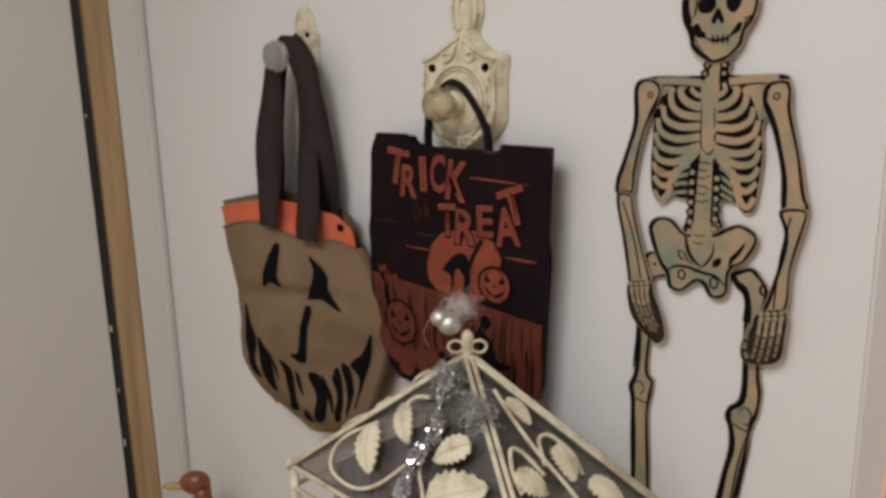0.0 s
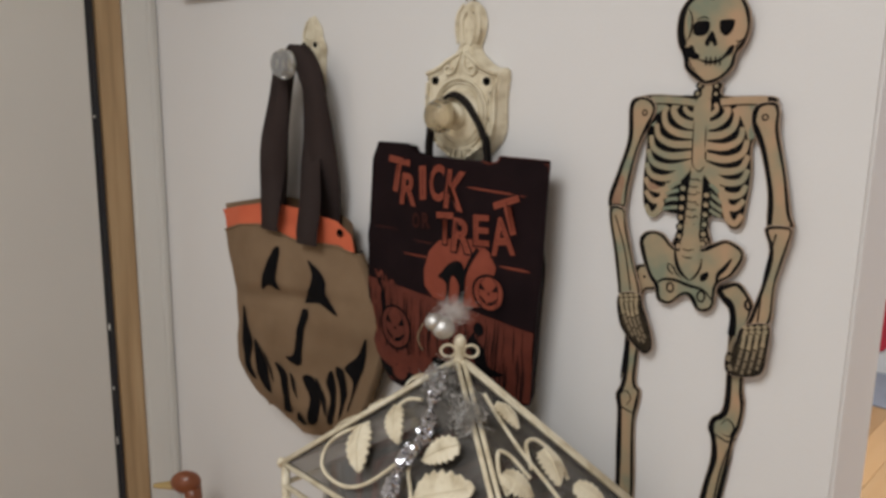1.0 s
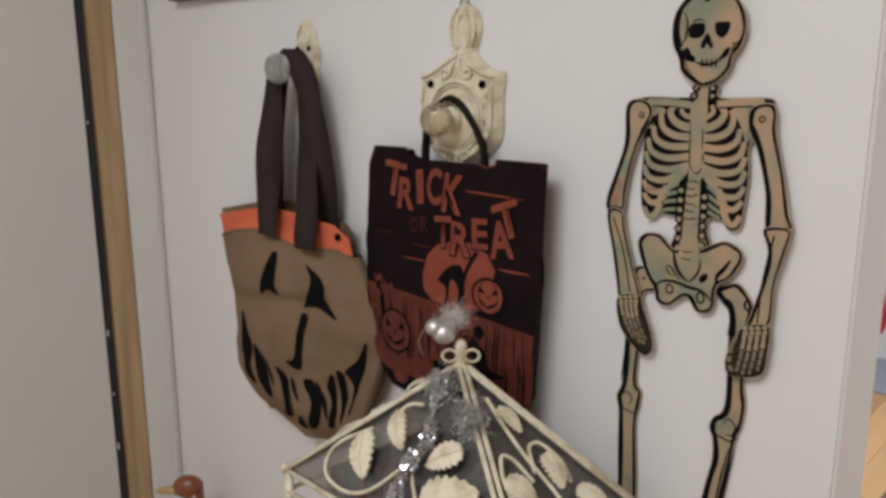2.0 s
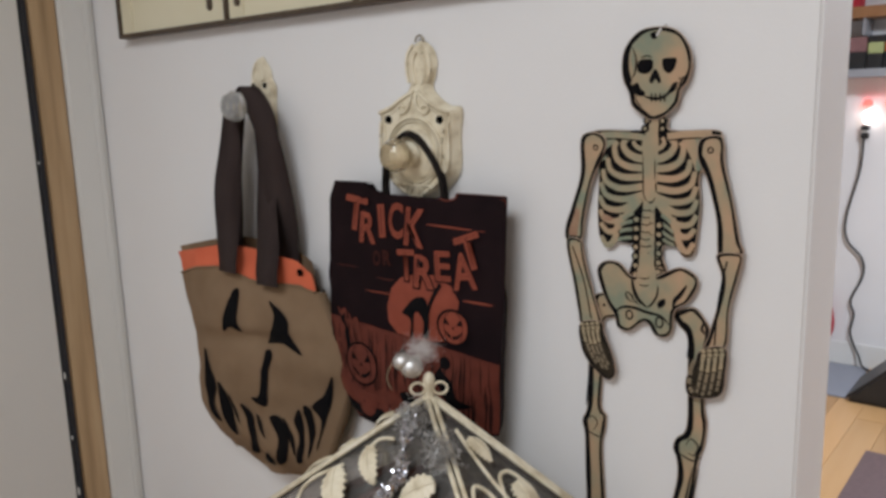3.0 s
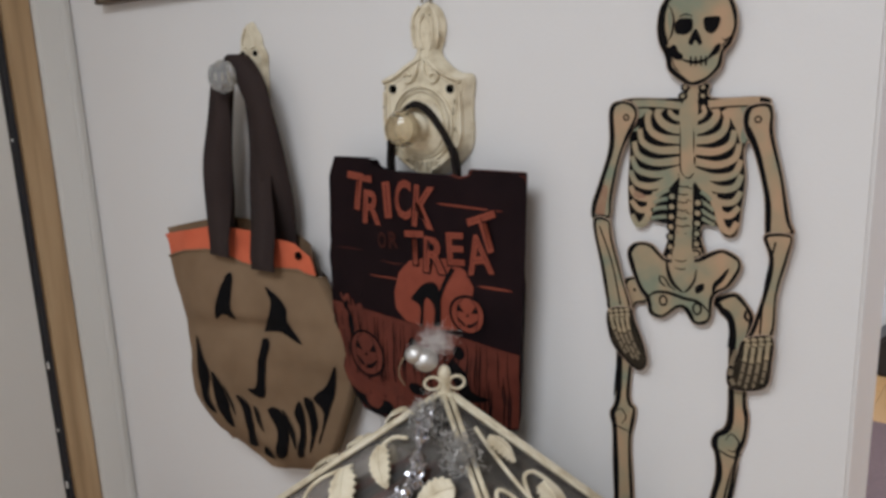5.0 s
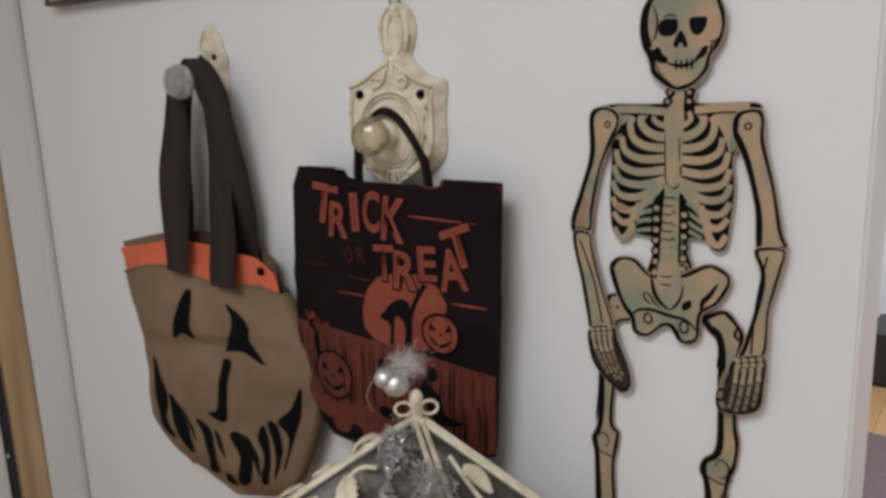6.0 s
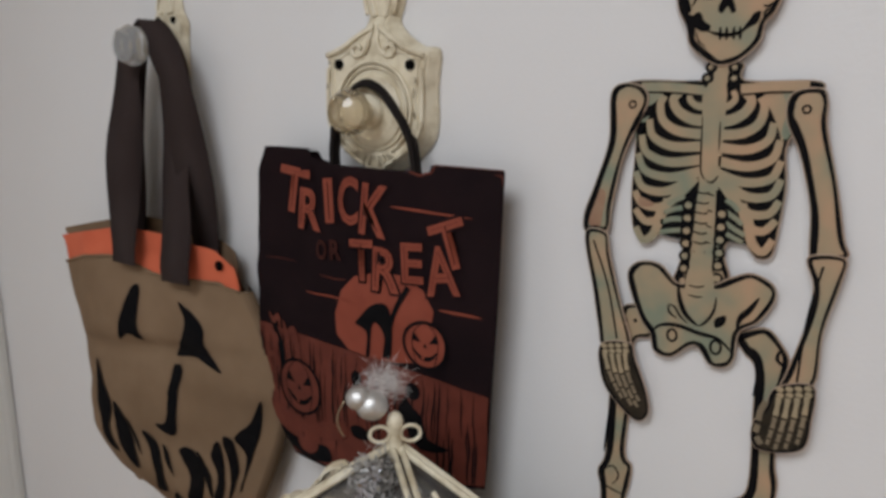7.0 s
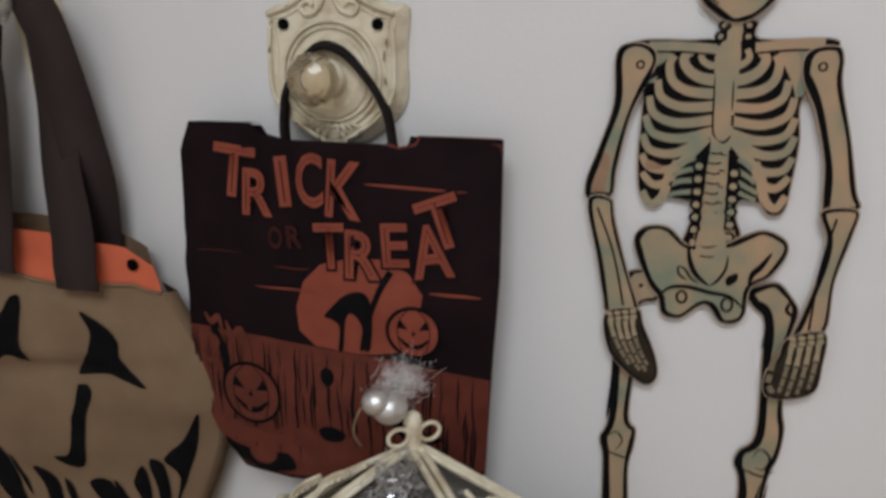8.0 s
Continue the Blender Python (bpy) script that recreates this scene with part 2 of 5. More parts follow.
for name, b in (("wall_east", (RIGHT, RIGHT + 0.1, BACK, FAR, 0, CEIL)), ("wall_south", (LEFT - 0.1, RIGHT + 0.1, BACK - 0.1, BACK, 0, CEIL)),
                ("wall_far", (-1.6, RIGHT + 0.1, FAR, FAR + 0.1, 0, CEIL)), ("wall_far_side", (-1.7, -1.6, 0.089, FAR + 0.1, 0, CEIL)),
                ("wall_behind", (-1.6, LEFT - 0.12, 0.0, 0.089, 0, CEIL)),
                ("wall_west_over_door", (LEFT - 0.1, LEFT - 0.004, -0.93, -0.001, 2.10, CEIL)), ("wall_west", (LEFT - 0.1, LEFT - 0.004, BACK, -0.93, 0, CEIL))):
    tagged(part(name, box_bm(*b), WALL), "white painted plaster wall", "wall", kind="structure")
tagged(part("ceiling", box_bm(-1.7, RIGHT + 0.1, BACK - 0.1, FAR + 0.1, CEIL, CEIL + 0.1), WALL), "plain white painted ceiling", "ceiling", kind="structure")
floor = tagged(part("floor", box_bm(-1.7, RIGHT + 0.1, BACK - 0.1, FAR + 0.1, -0.1, -0.012), RUBBER), "light oak plank floor", "floor", kind="structure")

# door in the west wall, its jamb of bare pine and its white casing
trim = tagged(part("trim_casing", box_bm(LEFT - 0.03, LEFT + 0.002, -0.0605, -0.001, 0, 2.16, 0.003), TRIM), "white painted door casing in the corner", "door casing", kind="structure")
part("bead", box_bm(LEFT + 0.002, LEFT + 0.0045, -0.020, -0.010, 0, 2.16, 0.001), TRIM, trim)
jamb = tagged(part("trim_jamb", box_bm(LEFT - 0.06, LEFT - 0.004, -0.1080, -0.0605, 0, 2.10, 0.003), PINE), "bare pine door jamb edge", "door jamb", kind="structure")
strip = tagged(part("trim_weatherstrip", box_bm(LEFT - 0.05, LEFT - 0.0015, -0.1215, -0.1085, 0, 2.05, 0.003), RUBBER), "black rubber weatherstrip beside the door", "weatherstrip", kind="structure")
for z, tall in ((1.066, 0.012), (0.955, 0.006), (0.850, 0.014), (1.436, 0.005)):
    part("paint_chip", box_bm(LEFT - 0.004, LEFT - 0.0008, -0.1205, -0.1175, z, z + tall, 0.0008), TRIM, strip, "white fleck of door paint")
tagged(part("door_1", box_bm(LEFT - 0.046, LEFT - 0.003, -0.90, -0.1220, 0.01, 2.05, 0.002), DOOR), "closed flat door in greyish white paint", "door", kind="structure")
tagged(part("trim_jamb_far", box_bm(LEFT - 0.06, LEFT - 0.004, -0.93, -0.905, 0, 2.10, 0.002), PINE), "bare pine door jamb edge", "door jamb", kind="structure")

# ---- hook plates with glass knobs ----
def flatten(t, z0, z1, least):
    """The casting thins from full depth at height z0 to a share of it at z1, close to the wall."""
    for c in t.children:
        for v in c.data.vertices:
            f = min(max((v.co.z - z0) / (z1 - z0), 0), 1)
            v.co.y = 0.009 - (0.009 - v.co.y) * (1 - (1 - least) * f)


def relief_plate(name, label, x, z, outline, wide):
    """An ornate cast plate: stepped outlines, raised mouldings, a knob on a stem; x and z at the knob."""
    t = thing(name, label, "wall hook", (x, -0.010, z), group="wall hooks")
    o = smooth_curve([(a / 1000, b / 1000) for a, b in outline], 4)
    bm = bmesh.new()
    rims = [[bm.verts.new((a, y, b)) for a, b in shrink(o, d)] for y, d in ((0.009, 0.0), (0.005, 0.0), (0.002, 0.0012), (-0.005, 0.0035), (-0.0065, 0.0050))]
    for q, r in zip(rims, rims[1:]):
        for i in range(len(o)):
            bm.faces.new((q[i], q[(i + 1) % len(o)], r[(i + 1) % len(o)], r[i]))
    bm.faces.new(rims[0])
    bm.faces.new(rims[-1])
    part("plate", bm, IVORY, t)
    bm = bmesh.new()
    slab_bm(shrink(o, 0.0062 if wide else 0.0035), -0.006, -0.0085, bm)
    part("raised_field", bm, IVORY, t)
    bm = bmesh.new()
    for d, r, y in ((0.0058, 0.0011, -0.0074), (0.0105, 0.0009, -0.0088)) if wide else ((0.0035, 0.0010, -0.0076),):
        pts = shrink(o, d)
        tube_bm([(a, y, b) for a, b in pts], r, 6, bm, True)
    part("moulding", bm, IVORY, t, smooth=True)
    return t


PLATE = [(0, -56), (-20, -50), (-42, -35), (-55, -16), (-55, 20), (-57, 50), (-41, 54), (-27, 62), (-16, 74), (-20, 88), (-22, 104),
         (-15, 119), (0, 126), (15, 119), (22, 104), (20, 88), (16, 74), (27, 62), (41, 54), (57, 50), (55, 20), (55, -16), (42, -35), (20, -50)]
KX, KZ = 0.0390, 1.4605
hook = relief_plate("wall_hook", "ornate ivory cast-iron wall hook with amber glass knob", KX, KZ, PLATE, True)
TURN_Y = pose(0, 0, 0, 90, 0, 0)
bm = bmesh.new()
for r, w in ((0.040, 0.0017), (0.0355, 0.0011)):
    tube_bm([(r * math.cos(a / 36 * 2 * math.pi), -0.0105, r * 0.98 * math.sin(a / 36 * 2 * math.pi) + 0.002) for a in range(36)], w, 6, bm, True)
part("ring_moulding", bm, IVORY, hook, smooth=True)
part("rosette", lathe_bm([(0.030, -0.008), (0.030, 0.011), (0.024, 0.0145), (0.016, 0.0155), (0.014, 0.020), (0.009, 0.022), (0.008, 0.036)], TURN_Y @ pose(0, 0, 0), 32), IVORY, hook, smooth=False)
# acanthus scrolls and fluting in relief
bm = bmesh.new()
for s in (-1, 1):
    tube_bm([(a / 1000, b / 1000, c / 1000) for a, b, c in smooth_curve([(s * 52, -10, 46), (s * 32, -10.5, 53), (s * 16, -11, 63), (s * 3, -11.5, 70)], 6, False)], 0.0024, 6, bm)
    tube_bm([(a / 1000, -0.0105, c / 1000) for a, c in smooth_curve([(s * 3, 66), (s * 6, 54), (s * 12, 47), (s * 20, 46), (s * 23, 52), (s * 17, 55), (s * 13, 52)], 5, False)], 0.0018, 6, bm)
    tube_bm([(a / 1000, -0.0105, c / 1000) for a, c in smooth_curve([(s * 14, 80), (s * 17, 96), (s * 15, 112), (s * 6, 122)], 5, False)], 0.0022, 6, bm)
    tube_bm([(a / 1000, -0.0105, c / 1000) for a, c in smooth_curve([(s * 5, 78), (s * 9, 92), (s * 8, 106), (s * 3, 114)], 5, False)], 0.0030, 6, bm)
    tube_bm([(a / 1000, -0.0105, c / 1000) for a, c in smooth_curve([(s * 50, 36), (s * 51, 10), (s * 49, -14), (s * 34, -32), (s * 12, -46)], 5, False)], 0.0018, 6, bm)
    for i in range(4):
        tube_bm([(s * (0.006 + 0.006 * i), -0.0102, -0.046 + 0.003 * i), (s * (0.003 + 0.004 * i), -0.012, -0.034)], 0.0013, 5, bm)
part("scroll_relief", bm, IVORY, hook, smooth=True)
for s, n in ((-1, "screw_hole"), (1, "screw_hole")):
    part(n, lathe_bm([(0.0042, 0.0), (0.0042, 0.0112), (0.0035, 0.0116)], TURN_Y @ pose(s * 0.0385, 0.0385, 0), 14), HOLE, hook, "dark empty screw hole")
# chips in the paint that show the brown iron
rnd = random.Random(5)
for x, z, l, a in ((44, 16, 9, 88), (45, -2, 6, 92), (46, 26, 5, 85), (-47, 40, 5, 70), (-32, 53, 7, 35), (33, 53, 6, -40), (26, 55, 5, -35), (-50, 20, 6, 88), (20, 92, 7, 84), (-30, -36, 5, -30), (24, -40, 6, 30), (8, 112, 4, 20)):
    c = math.radians(a)
    pts = [(x / 1000 + k * l / 2000 * math.cos(c) + rnd.uniform(-0.3, 0.3) / 1000, z / 1000 + k * l / 2000 * math.sin(c)) for k in (-1, -0.4, 0.3, 1)]
    part("paint_chip", ribbon_bm(pts, 0.0018, flat(-0.0125), 0.0, taper=True), WORN, hook, "brown iron showing through chipped paint")
flatten(hook, 0.060, 0.080, 0.45)
hook.matrix_world = pose(KX, -0.010, KZ, 0, 0.6, 0)
part("hanging_loop", tube_bm([(0.006 * math.cos(a), 0.004, 0.125 + 0.007 * math.sin(a)) for a in [i * math.pi / 8 for i in range(9)]], 0.0012, 6), BRASS, hook, "small wire hanging loop", True)


def knob_bm(r, y, facets=10):
    """A cut glass knob: a faceted bulb whose axis comes out of the wall."""
    prof = [(0.006, 0.018), (r * 0.62, y - r * 0.62), (r * 0.96, y - r * 0.25), (r, y + r * 0.12), (r * 0.80, y + r * 0.52), (r * 0.42, y + r * 0.72)]
    return lathe_bm(prof, TURN_Y, facets)


part("knob", knob_bm(0.0195, 0.041, 12), AMBER, hook, "faceted amber glass knob")
part("knob_stem", lathe_bm([(0.006, 0.012), (0.006, 0.034)], TURN_Y, 12), BRASS, hook)

NARROW = [(0, -112), (-7, -96), (-16, -60), (-22, -20), (-24, 10), (-25, 24), (-18, 36), (-16, 48), (-8, 58), (0, 66), (8, 58), (16, 48), (18, 36), (25, 24), (24, 10), (22, -20), (16, -60), (7, -96)]
hook2 = relief_plate("wall_hook", "narrow ivory cast-iron wall hook with clear glass knob", -0.245, 1.520, NARROW, False)
bm = bmesh.new()
for s in (-1, 1):
    tube_bm([(a / 1000, -0.0105, c / 1000) for a, c in smooth_curve([(s * 3, 58), (s * 10, 46), (s * 12, 36), (s * 5, 34)], 5, False)], 0.0018, 6, bm)
    tube_bm([(a / 1000, -0.0105, c / 1000) for a, c in smooth_curve([(s * 12, 14), (s * 12, -20), (s * 7, -60), (s * 2, -90)], 5, False)], 0.0016, 6, bm)
part("scroll_relief", bm, IVORY, hook2, smooth=True)
part("rosette", lathe_bm([(0.022, -0.008), (0.022, 0.011), (0.015, 0.0145), (0.009, 0.02), (0.008, 0.036)], TURN_Y, 28), IVORY, hook2)
for s in (-1, 1):
    part("screw_hole", lathe_bm([(0.0036, 0.0), (0.0036, 0.0112), (0.003, 0.0116)], TURN_Y @ pose(s * 0.0122, 0.027, 0), 14), HOLE, hook2, "dark empty screw hole")
flatten(hook2, -0.2, -0.19, 0.55)
part("knob", knob_bm(0.0205, 0.044, 12), CLEAR, hook2, "faceted clear glass knob")
part("knob_stem", lathe_bm([(0.006, 0.012), (0.006, 0.036)], TURN_Y, 12), BRASS, hook2)

# ---- paper treat bag ----
BX, BZ = 0.04, 1.27
BAG = [(-123, 156), (-64, 156), (-59, 149), (-40, 145), (50, 144), (59, 141), (72, 144), (75, 151), (136, 149), (136, 98), (136, 49), (132, -8), (128, -70), (125, -116), (40, -134), (-47, -147), (-92, -144), (-118, -110), (-131, -76), (-136, -28), (-132, 56), (-132, 133)]


def bag_front(x, z):
    """The bag's front: out from the wall towards its foot, creased and a little bowed."""
    u, v = (x - BX) / 0.13, (BZ + 0.15 - z) / 0.30
    bow = 0.006 * (1 - min(abs(u), 1) ** 2) + 0.006 * math.sin(math.pi * min(max(v, 0), 1))
    crease = 0.0034 * noise.noise(Vector((x * 14, z * 22, 3.1))) + 0.0014 * noise.noise(Vector((x * 45, z * 50, 8.0)))
    return -0.032 - bow + crease - 0.004 * v


bag = thing("paper_bag", "black and orange printed paper treat bag hanging from glass knob", "bag", (0, 0, 0))
o = mm(BAG, BX, BZ)
bm = decal_bm(o, bag_front, 0.0, 0.009)
part("front_panel", bm, SACK, bag, "black paper front printed in orange", True)
bm = bmesh.new()
k = len(o)
front = [bm.verts.new((x, bag_front(x, z), z)) for x, z in o]


def tuck(x, f):
    """The right gusset is folded in behind the front."""
    return BX + (x - BX) * (f if x > BX else 0.5 + f / 2)


def behind(z):
    """The back of the bag: clear of the wall, pressed against the front at the mouth."""
    return -0.005 - 0.0225 * min(max((z - 1.30) / 0.08, 0), 1)


mid = [bm.verts.new((tuck(x, 0.93), (bag_front(x, z) + behind(z)) / 2, z)) for x, z in o]
back = [bm.verts.new((tuck(x, 0.86), behind(z), z)) for x, z in o]
for a, b in ((front, mid), (mid, back)):
    for i in range(k):
        if not (a is front and 1 <= i <= 7) and not (a is mid and 1 <= i <= 7):
            bm.faces.new((a[i], a[(i + 1) % k], b[(i + 1) % k], b[i]))
part("side_gusset", bm, SACK, bag, "folded black paper side")
own = decal_bm([(tuck(x, 0.86), z - (0.002 if z > 1.39 else 0)) for x, z in o], lambda x, z: behind(z), 0.0, 0.012)
part("back_panel", own, SACK, bag)
# torn orange edge at the mouth and the worn corner
bm = bmesh.new()
ribbon_bm(mm([(74, 150.5), (100, 150.2), (135, 149.5)], BX, BZ), 0.0009, bag_front, 0.0006, bm=bm)
ribbon_bm(mm([(50, 144), (60, 141.5), (72, 144.5), (75, 150)], BX, BZ), 0.0020, bag_front, 0.0006, bm=bm)
ribbon_bm(mm([(127, 146), (134, 145), (135, 138)], BX, BZ), 0.002, bag_front, 0.0006, bm=bm, taper=True)
part("worn_edge", bm, DULL_INK, bag)
bm = decal_bm(mm([(-29, 13), (-22, 34), (-7, 49), (18, 56), (45, 57), (66, 47), (77, 31), (73, 11), (59, -17), (39, -21), (23, -22), (-14, -19), (-27, -7)], BX, BZ), bag_front, 0.0005, 0.008)
part("moon_print", bm, ORANGE_INK, bag, smooth=True)
bm = decal_bm(mm([(-135, -15), (-77, -15), (-14, -20), (35, -23), (74, -27), (103, -29), (130, -32), (128, -70), (125, -113), (40, -130), (-47, -144), (-92, -140), (-118, -110), (-131, -76)], BX, BZ), bag_front, 0.0006, 0.009)
part("fence_print", bm, DULL_INK, bag, "faded orange fence print", True)
# fence boards: dark gaps and grain strokes
rnd = random.Random(11)
x = -128
while x < 124:
    top = -17 - (x + 128) * 0.058
    low = -104 if x < -100 else -128 + max(0, (x - 40)) * 0.12
    for kk in range(3):
        xx = x + rnd.uniform(-4, 4)
        a = top - rnd.uniform(0, 50) * (kk > 0)
        b = max(low, a - rnd.uniform(22, 80))
        pts = [(xx + rnd.uniform(-1, 1) + (j / 5) * -1.5, a + (b - a) * j / 5) for j in range(6)]
        part("fence_line", ribbon_bm(mm(pts, BX, BZ), rnd.uniform(0.0008, 0.0022), bag_front, 0.0012, taper=True), INK, bag)
    x += rnd.uniform(8, 13)
# cat on the fence, before the moon
bm = decal_bm(mm(smooth_curve([(-4, 8), (3, 16), (13, 26), (26, 31), (35, 27), (37, 11), (34, -16), (28, -17), (28, 3), (20, 13), (14, 5), (11, -19), (7, -19), (9, -1), (4, 5)], 3), BX, BZ), bag_front, 0.0014, 0.01)
ribbon_bm(mm(smooth_curve([(52, 48), (45, 36), (37, 17), (30, -3), (26, -19)], 5, False), BX, BZ), lambda f: 0.0055 - 0.0025 * f, bag_front, 0.0014, bm=bm)
part("cat_print", bm, INK, bag)


def pumpkin_print(cx, cz, rx, rz, mat, name):
    body = part(name, decal_bm(mm(ring_pts(cx, cz, rx, rz, 28), BX, BZ), bag_front, 0.0018, 0.009), mat, bag, smooth=True)
    bm = bmesh.new()
    ribbon_bm(mm(ring_pts(cx, cz, rx, rz, 36), BX, BZ), 0.0028, bag_front, 0.0024, True, bm)
    for s in (-1, 1):
        ribbon_bm(mm(smooth_curve([(cx + s * 2, cz + rz), (cx + s * rx * 0.5, cz + rz * 0.55), (cx + s * rx * 0.62, cz - rz * 0.1), (cx + s * rx * 0.45, cz - rz * 0.8)], 5, False), BX, BZ), 0.0008, bag_front, 0.0024, bm=bm)
        decal_bm(mm([(cx + s * rx * 0.2, cz + rz * 0.12), (cx + s * rx * 0.62, cz + rz * 0.18), (cx + s * rx * 0.48, cz + rz * 0.52)], BX, BZ), bag_front, 0.0025, 0.01, bm)
    decal_bm(mm([(cx - rx * 0.09, cz - rz * 0.1), (cx + rx * 0.09, cz - rz * 0.1), (cx, cz + rz * 0.12)], BX, BZ), bag_front, 0.0025, 0.01, bm)
    grin = [(cx - rx * 0.6, cz - rz * 0.2), (cx - rx * 0.3, cz - rz * 0.5), (cx, cz - rz * 0.58), (cx + rx * 0.3, cz - rz * 0.5), (cx + rx * 0.6, cz - rz * 0.2)]
    ribbon_bm(mm(smooth_curve(grin, 5, False), BX, BZ), 0.0042 * rx / 22, bag_front, 0.0024, bm=bm, taper=True)
    part("face_print", bm, INK, body)
    part("tooth", decal_bm(mm([(cx - rx * 0.16, cz - rz * 0.46), (cx, cz - rz * 0.48), (cx - rx * 0.02, cz - rz * 0.62), (cx - rx * 0.14, cz - rz * 0.6)], BX, BZ), bag_front, 0.003, 0.01), mat, body)


pumpkin_print(70, 1, 21, 20, ORANGE_INK, "pumpkin_print")
pumpkin_print(-77, -69, 28, 27, DULL_INK, "pumpkin_print")
for pts in (smooth_curve([(57, -38), (51, -48), (54, -55), (66, -64), (73, -82), (93, -88), (65, -94), (48, -72), (42, -60)], 3), ring_pts(56, -43, 7, 8), ring_pts(-4, -44, 6, 8), smooth_curve([(-16, -95), (-4, -90), (8, -96), (2, -104), (-12, -104)], 3),
            smooth_curve([(-110, -118), (-96, -122), (-70, -126), (-48, -124), (-40, -136), (-60, -142), (-88, -138), (-104, -128)], 3)):
    part("ink_print", decal_bm(mm(pts, BX, BZ), bag_front, 0.0014, 0.01), INK, bag)
bm = decal_bm(mm(smooth_curve([(-112, -100), (-90, -98), (-64, -104), (-50, -98), (-24, -96), (-22, -108), (-46, -116), (-80, -116), (-104, -112)], 3), BX, BZ), bag_front, 0.0017, 0.01)
decal_bm(mm(smooth_curve([(-84, -124), (-70, -120), (-58, -126), (-66, -136), (-80, -134)], 3), BX, BZ), bag_front, 0.0017, 0.01, bm)
part("pumpkin_heap_print", bm, DULL_INK, bag)
bm = bmesh.new()
for pts in ([(-118, -2), (-112, -10), (-104, -4), (-100, -16)], [(-120, -20), (-108, -26), (-112, -38)], [(-96, -6), (-90, -18), (-82, -12), (-76, -24)], [(-124, -48), (-112, -44), (-104, -54)]):
    ribbon_bm(mm(smooth_curve(pts, 5, False), BX, BZ), 0.006, bag_front, 0.0016, bm=bm, taper=True)
part("leaf_print", bm, DULL_INK, bag)
bm = bmesh.new()
ribbon_bm(mm(smooth_curve([(-116, -2), (-108, -20), (-100, -40), (-104, -62)], 5, False), BX, BZ), 0.009, bag_front, 0.0014, bm=bm, taper=True)
part("stem_print", bm, INK, bag)
for a, b, c, w in (((32, 114), (62, 113), (111, 111), 2.2), ((-65, 27), (-34, 27), (-6, 26), 1.6), ((82, 33), (104, 33), (123, 33), 2.6), ((-120, 52), (-101, 53), (-77, 53), 0.7), ((-48, 45), (-28, 44), (-15, 45), 1.0)):
    part("cloud_streak", ribbon_bm(mm(smooth_curve([a, b, c], 8, False), BX, BZ), w / 1000, bag_front, 0.0011 if a[0] != -65 else 0.0016, taper=True), ORANGE_INK if w > 1.2 else DULL_INK, bag)


def letter(ch, cx, cz, height, width, turn, mat, lean=0.0):
    """One hand-cut letter of the print, fat and orange with a dark line inside."""
    made = None
    for fat, lift, m, nm in ((0.024, 0.0020, mat, "letter"), (0.064, 0.0017, SACK, "letter_shadow"), (-0.040, 0.0024, FAINT_INK if mat is ORANGE_INK else SACK, "inline")):
        cu = bpy.data.curves.new("letter", "FONT")
        cu.body, cu.offset, cu.align_x = ch, fat, "CENTER"
        cu.resolution_u = 3
        ob = bpy.data.objects.new("scratch", cu)
        me = ob.to_mesh()
        co = np.array([v.co[:2] for v in me.vertices])
        if nm == "letter":
            lo, hi = co.min(0), co.max(0)
        bm = bmesh.new()
        bm.from_mesh(me)
        ob.to_mesh_clear()
        bpy.data.objects.remove(ob)
        c, s = math.cos(math.radians(turn)), math.sin(math.radians(turn))
        for v in bm.verts:
            x = ((v.co.x - lo[0]) / (hi[0] - lo[0]) - 0.5) * width
            z = ((v.co.y - lo[1]) / (hi[1] - lo[1]) - 0.5) * height
            x += lean * z
            X, Z = BX + (cx + c * x - s * z) / 1000, BZ + (cz + s * x + c * z) / 1000
            v.co = (X, bag_front(X, Z) - lift, Z)
        ob = part(nm, bm, m, made or bag, "")
        made = made or ob


for ch, cx, cz, h, w, turn in (("T", -81, 119, 41, 38, -6), ("R", -59, 103, 37, 27, -2), ("I", -36, 113, 39, 11, 7), ("C", -13, 115, 42, 23, 2), ("K", 16, 109, 44, 30, -4),
                               ("T", 3, 65, 36, 26, 4), ("R", 30, 60, 38, 28, 0), ("E", 56, 69, 34, 21, 3), ("A", 84, 66, 41, 32, 9), ("T", 92, 88, 39, 34, 20)):
    letter(ch, cx, cz, h, w, turn, ORANGE_INK)
for ch, cx, cz in (("O", -45, 68), ("R", -28, 70)):
    letter(ch, cx, cz, 18, 13, 4, FAINT_INK)
# twisted cord handles
for dy, lift in ((-0.034, 0), (-0.027, 2)):
    pts = [(-37, 140), (-37, 160), (-30, 186 + lift), (-8, 211 + lift), (14, 209 + lift), (34, 190), (47, 168), (52, 140)]
    cord = [(BX + x / 1000, dy if z < 170 else dy * 0.6 - 0.0145, BZ + z / 1000) for x, z in smooth_curve(pts, 6, False)]
    part("cord_handle", tube_bm(cord, 0.0025, 8), TWINE, bag, "twisted black cord handle", True)

# ---- burlap tote ----
TX, TZ = -0.24, 1.20
TOTE_ROWS = [(-202, -16, 40), (-198, -50, 64), (-188, -80, 86), (-172, -106, 104), (-150, -128, 119), (-122, -145, 132), (-88, -151, 147), (-59, -146, 157), (-17, -143, 164), (20, -155, 153), (50, -165, 138), (78, -168, 121), (92, -173, 118), (107, -184, 114)]


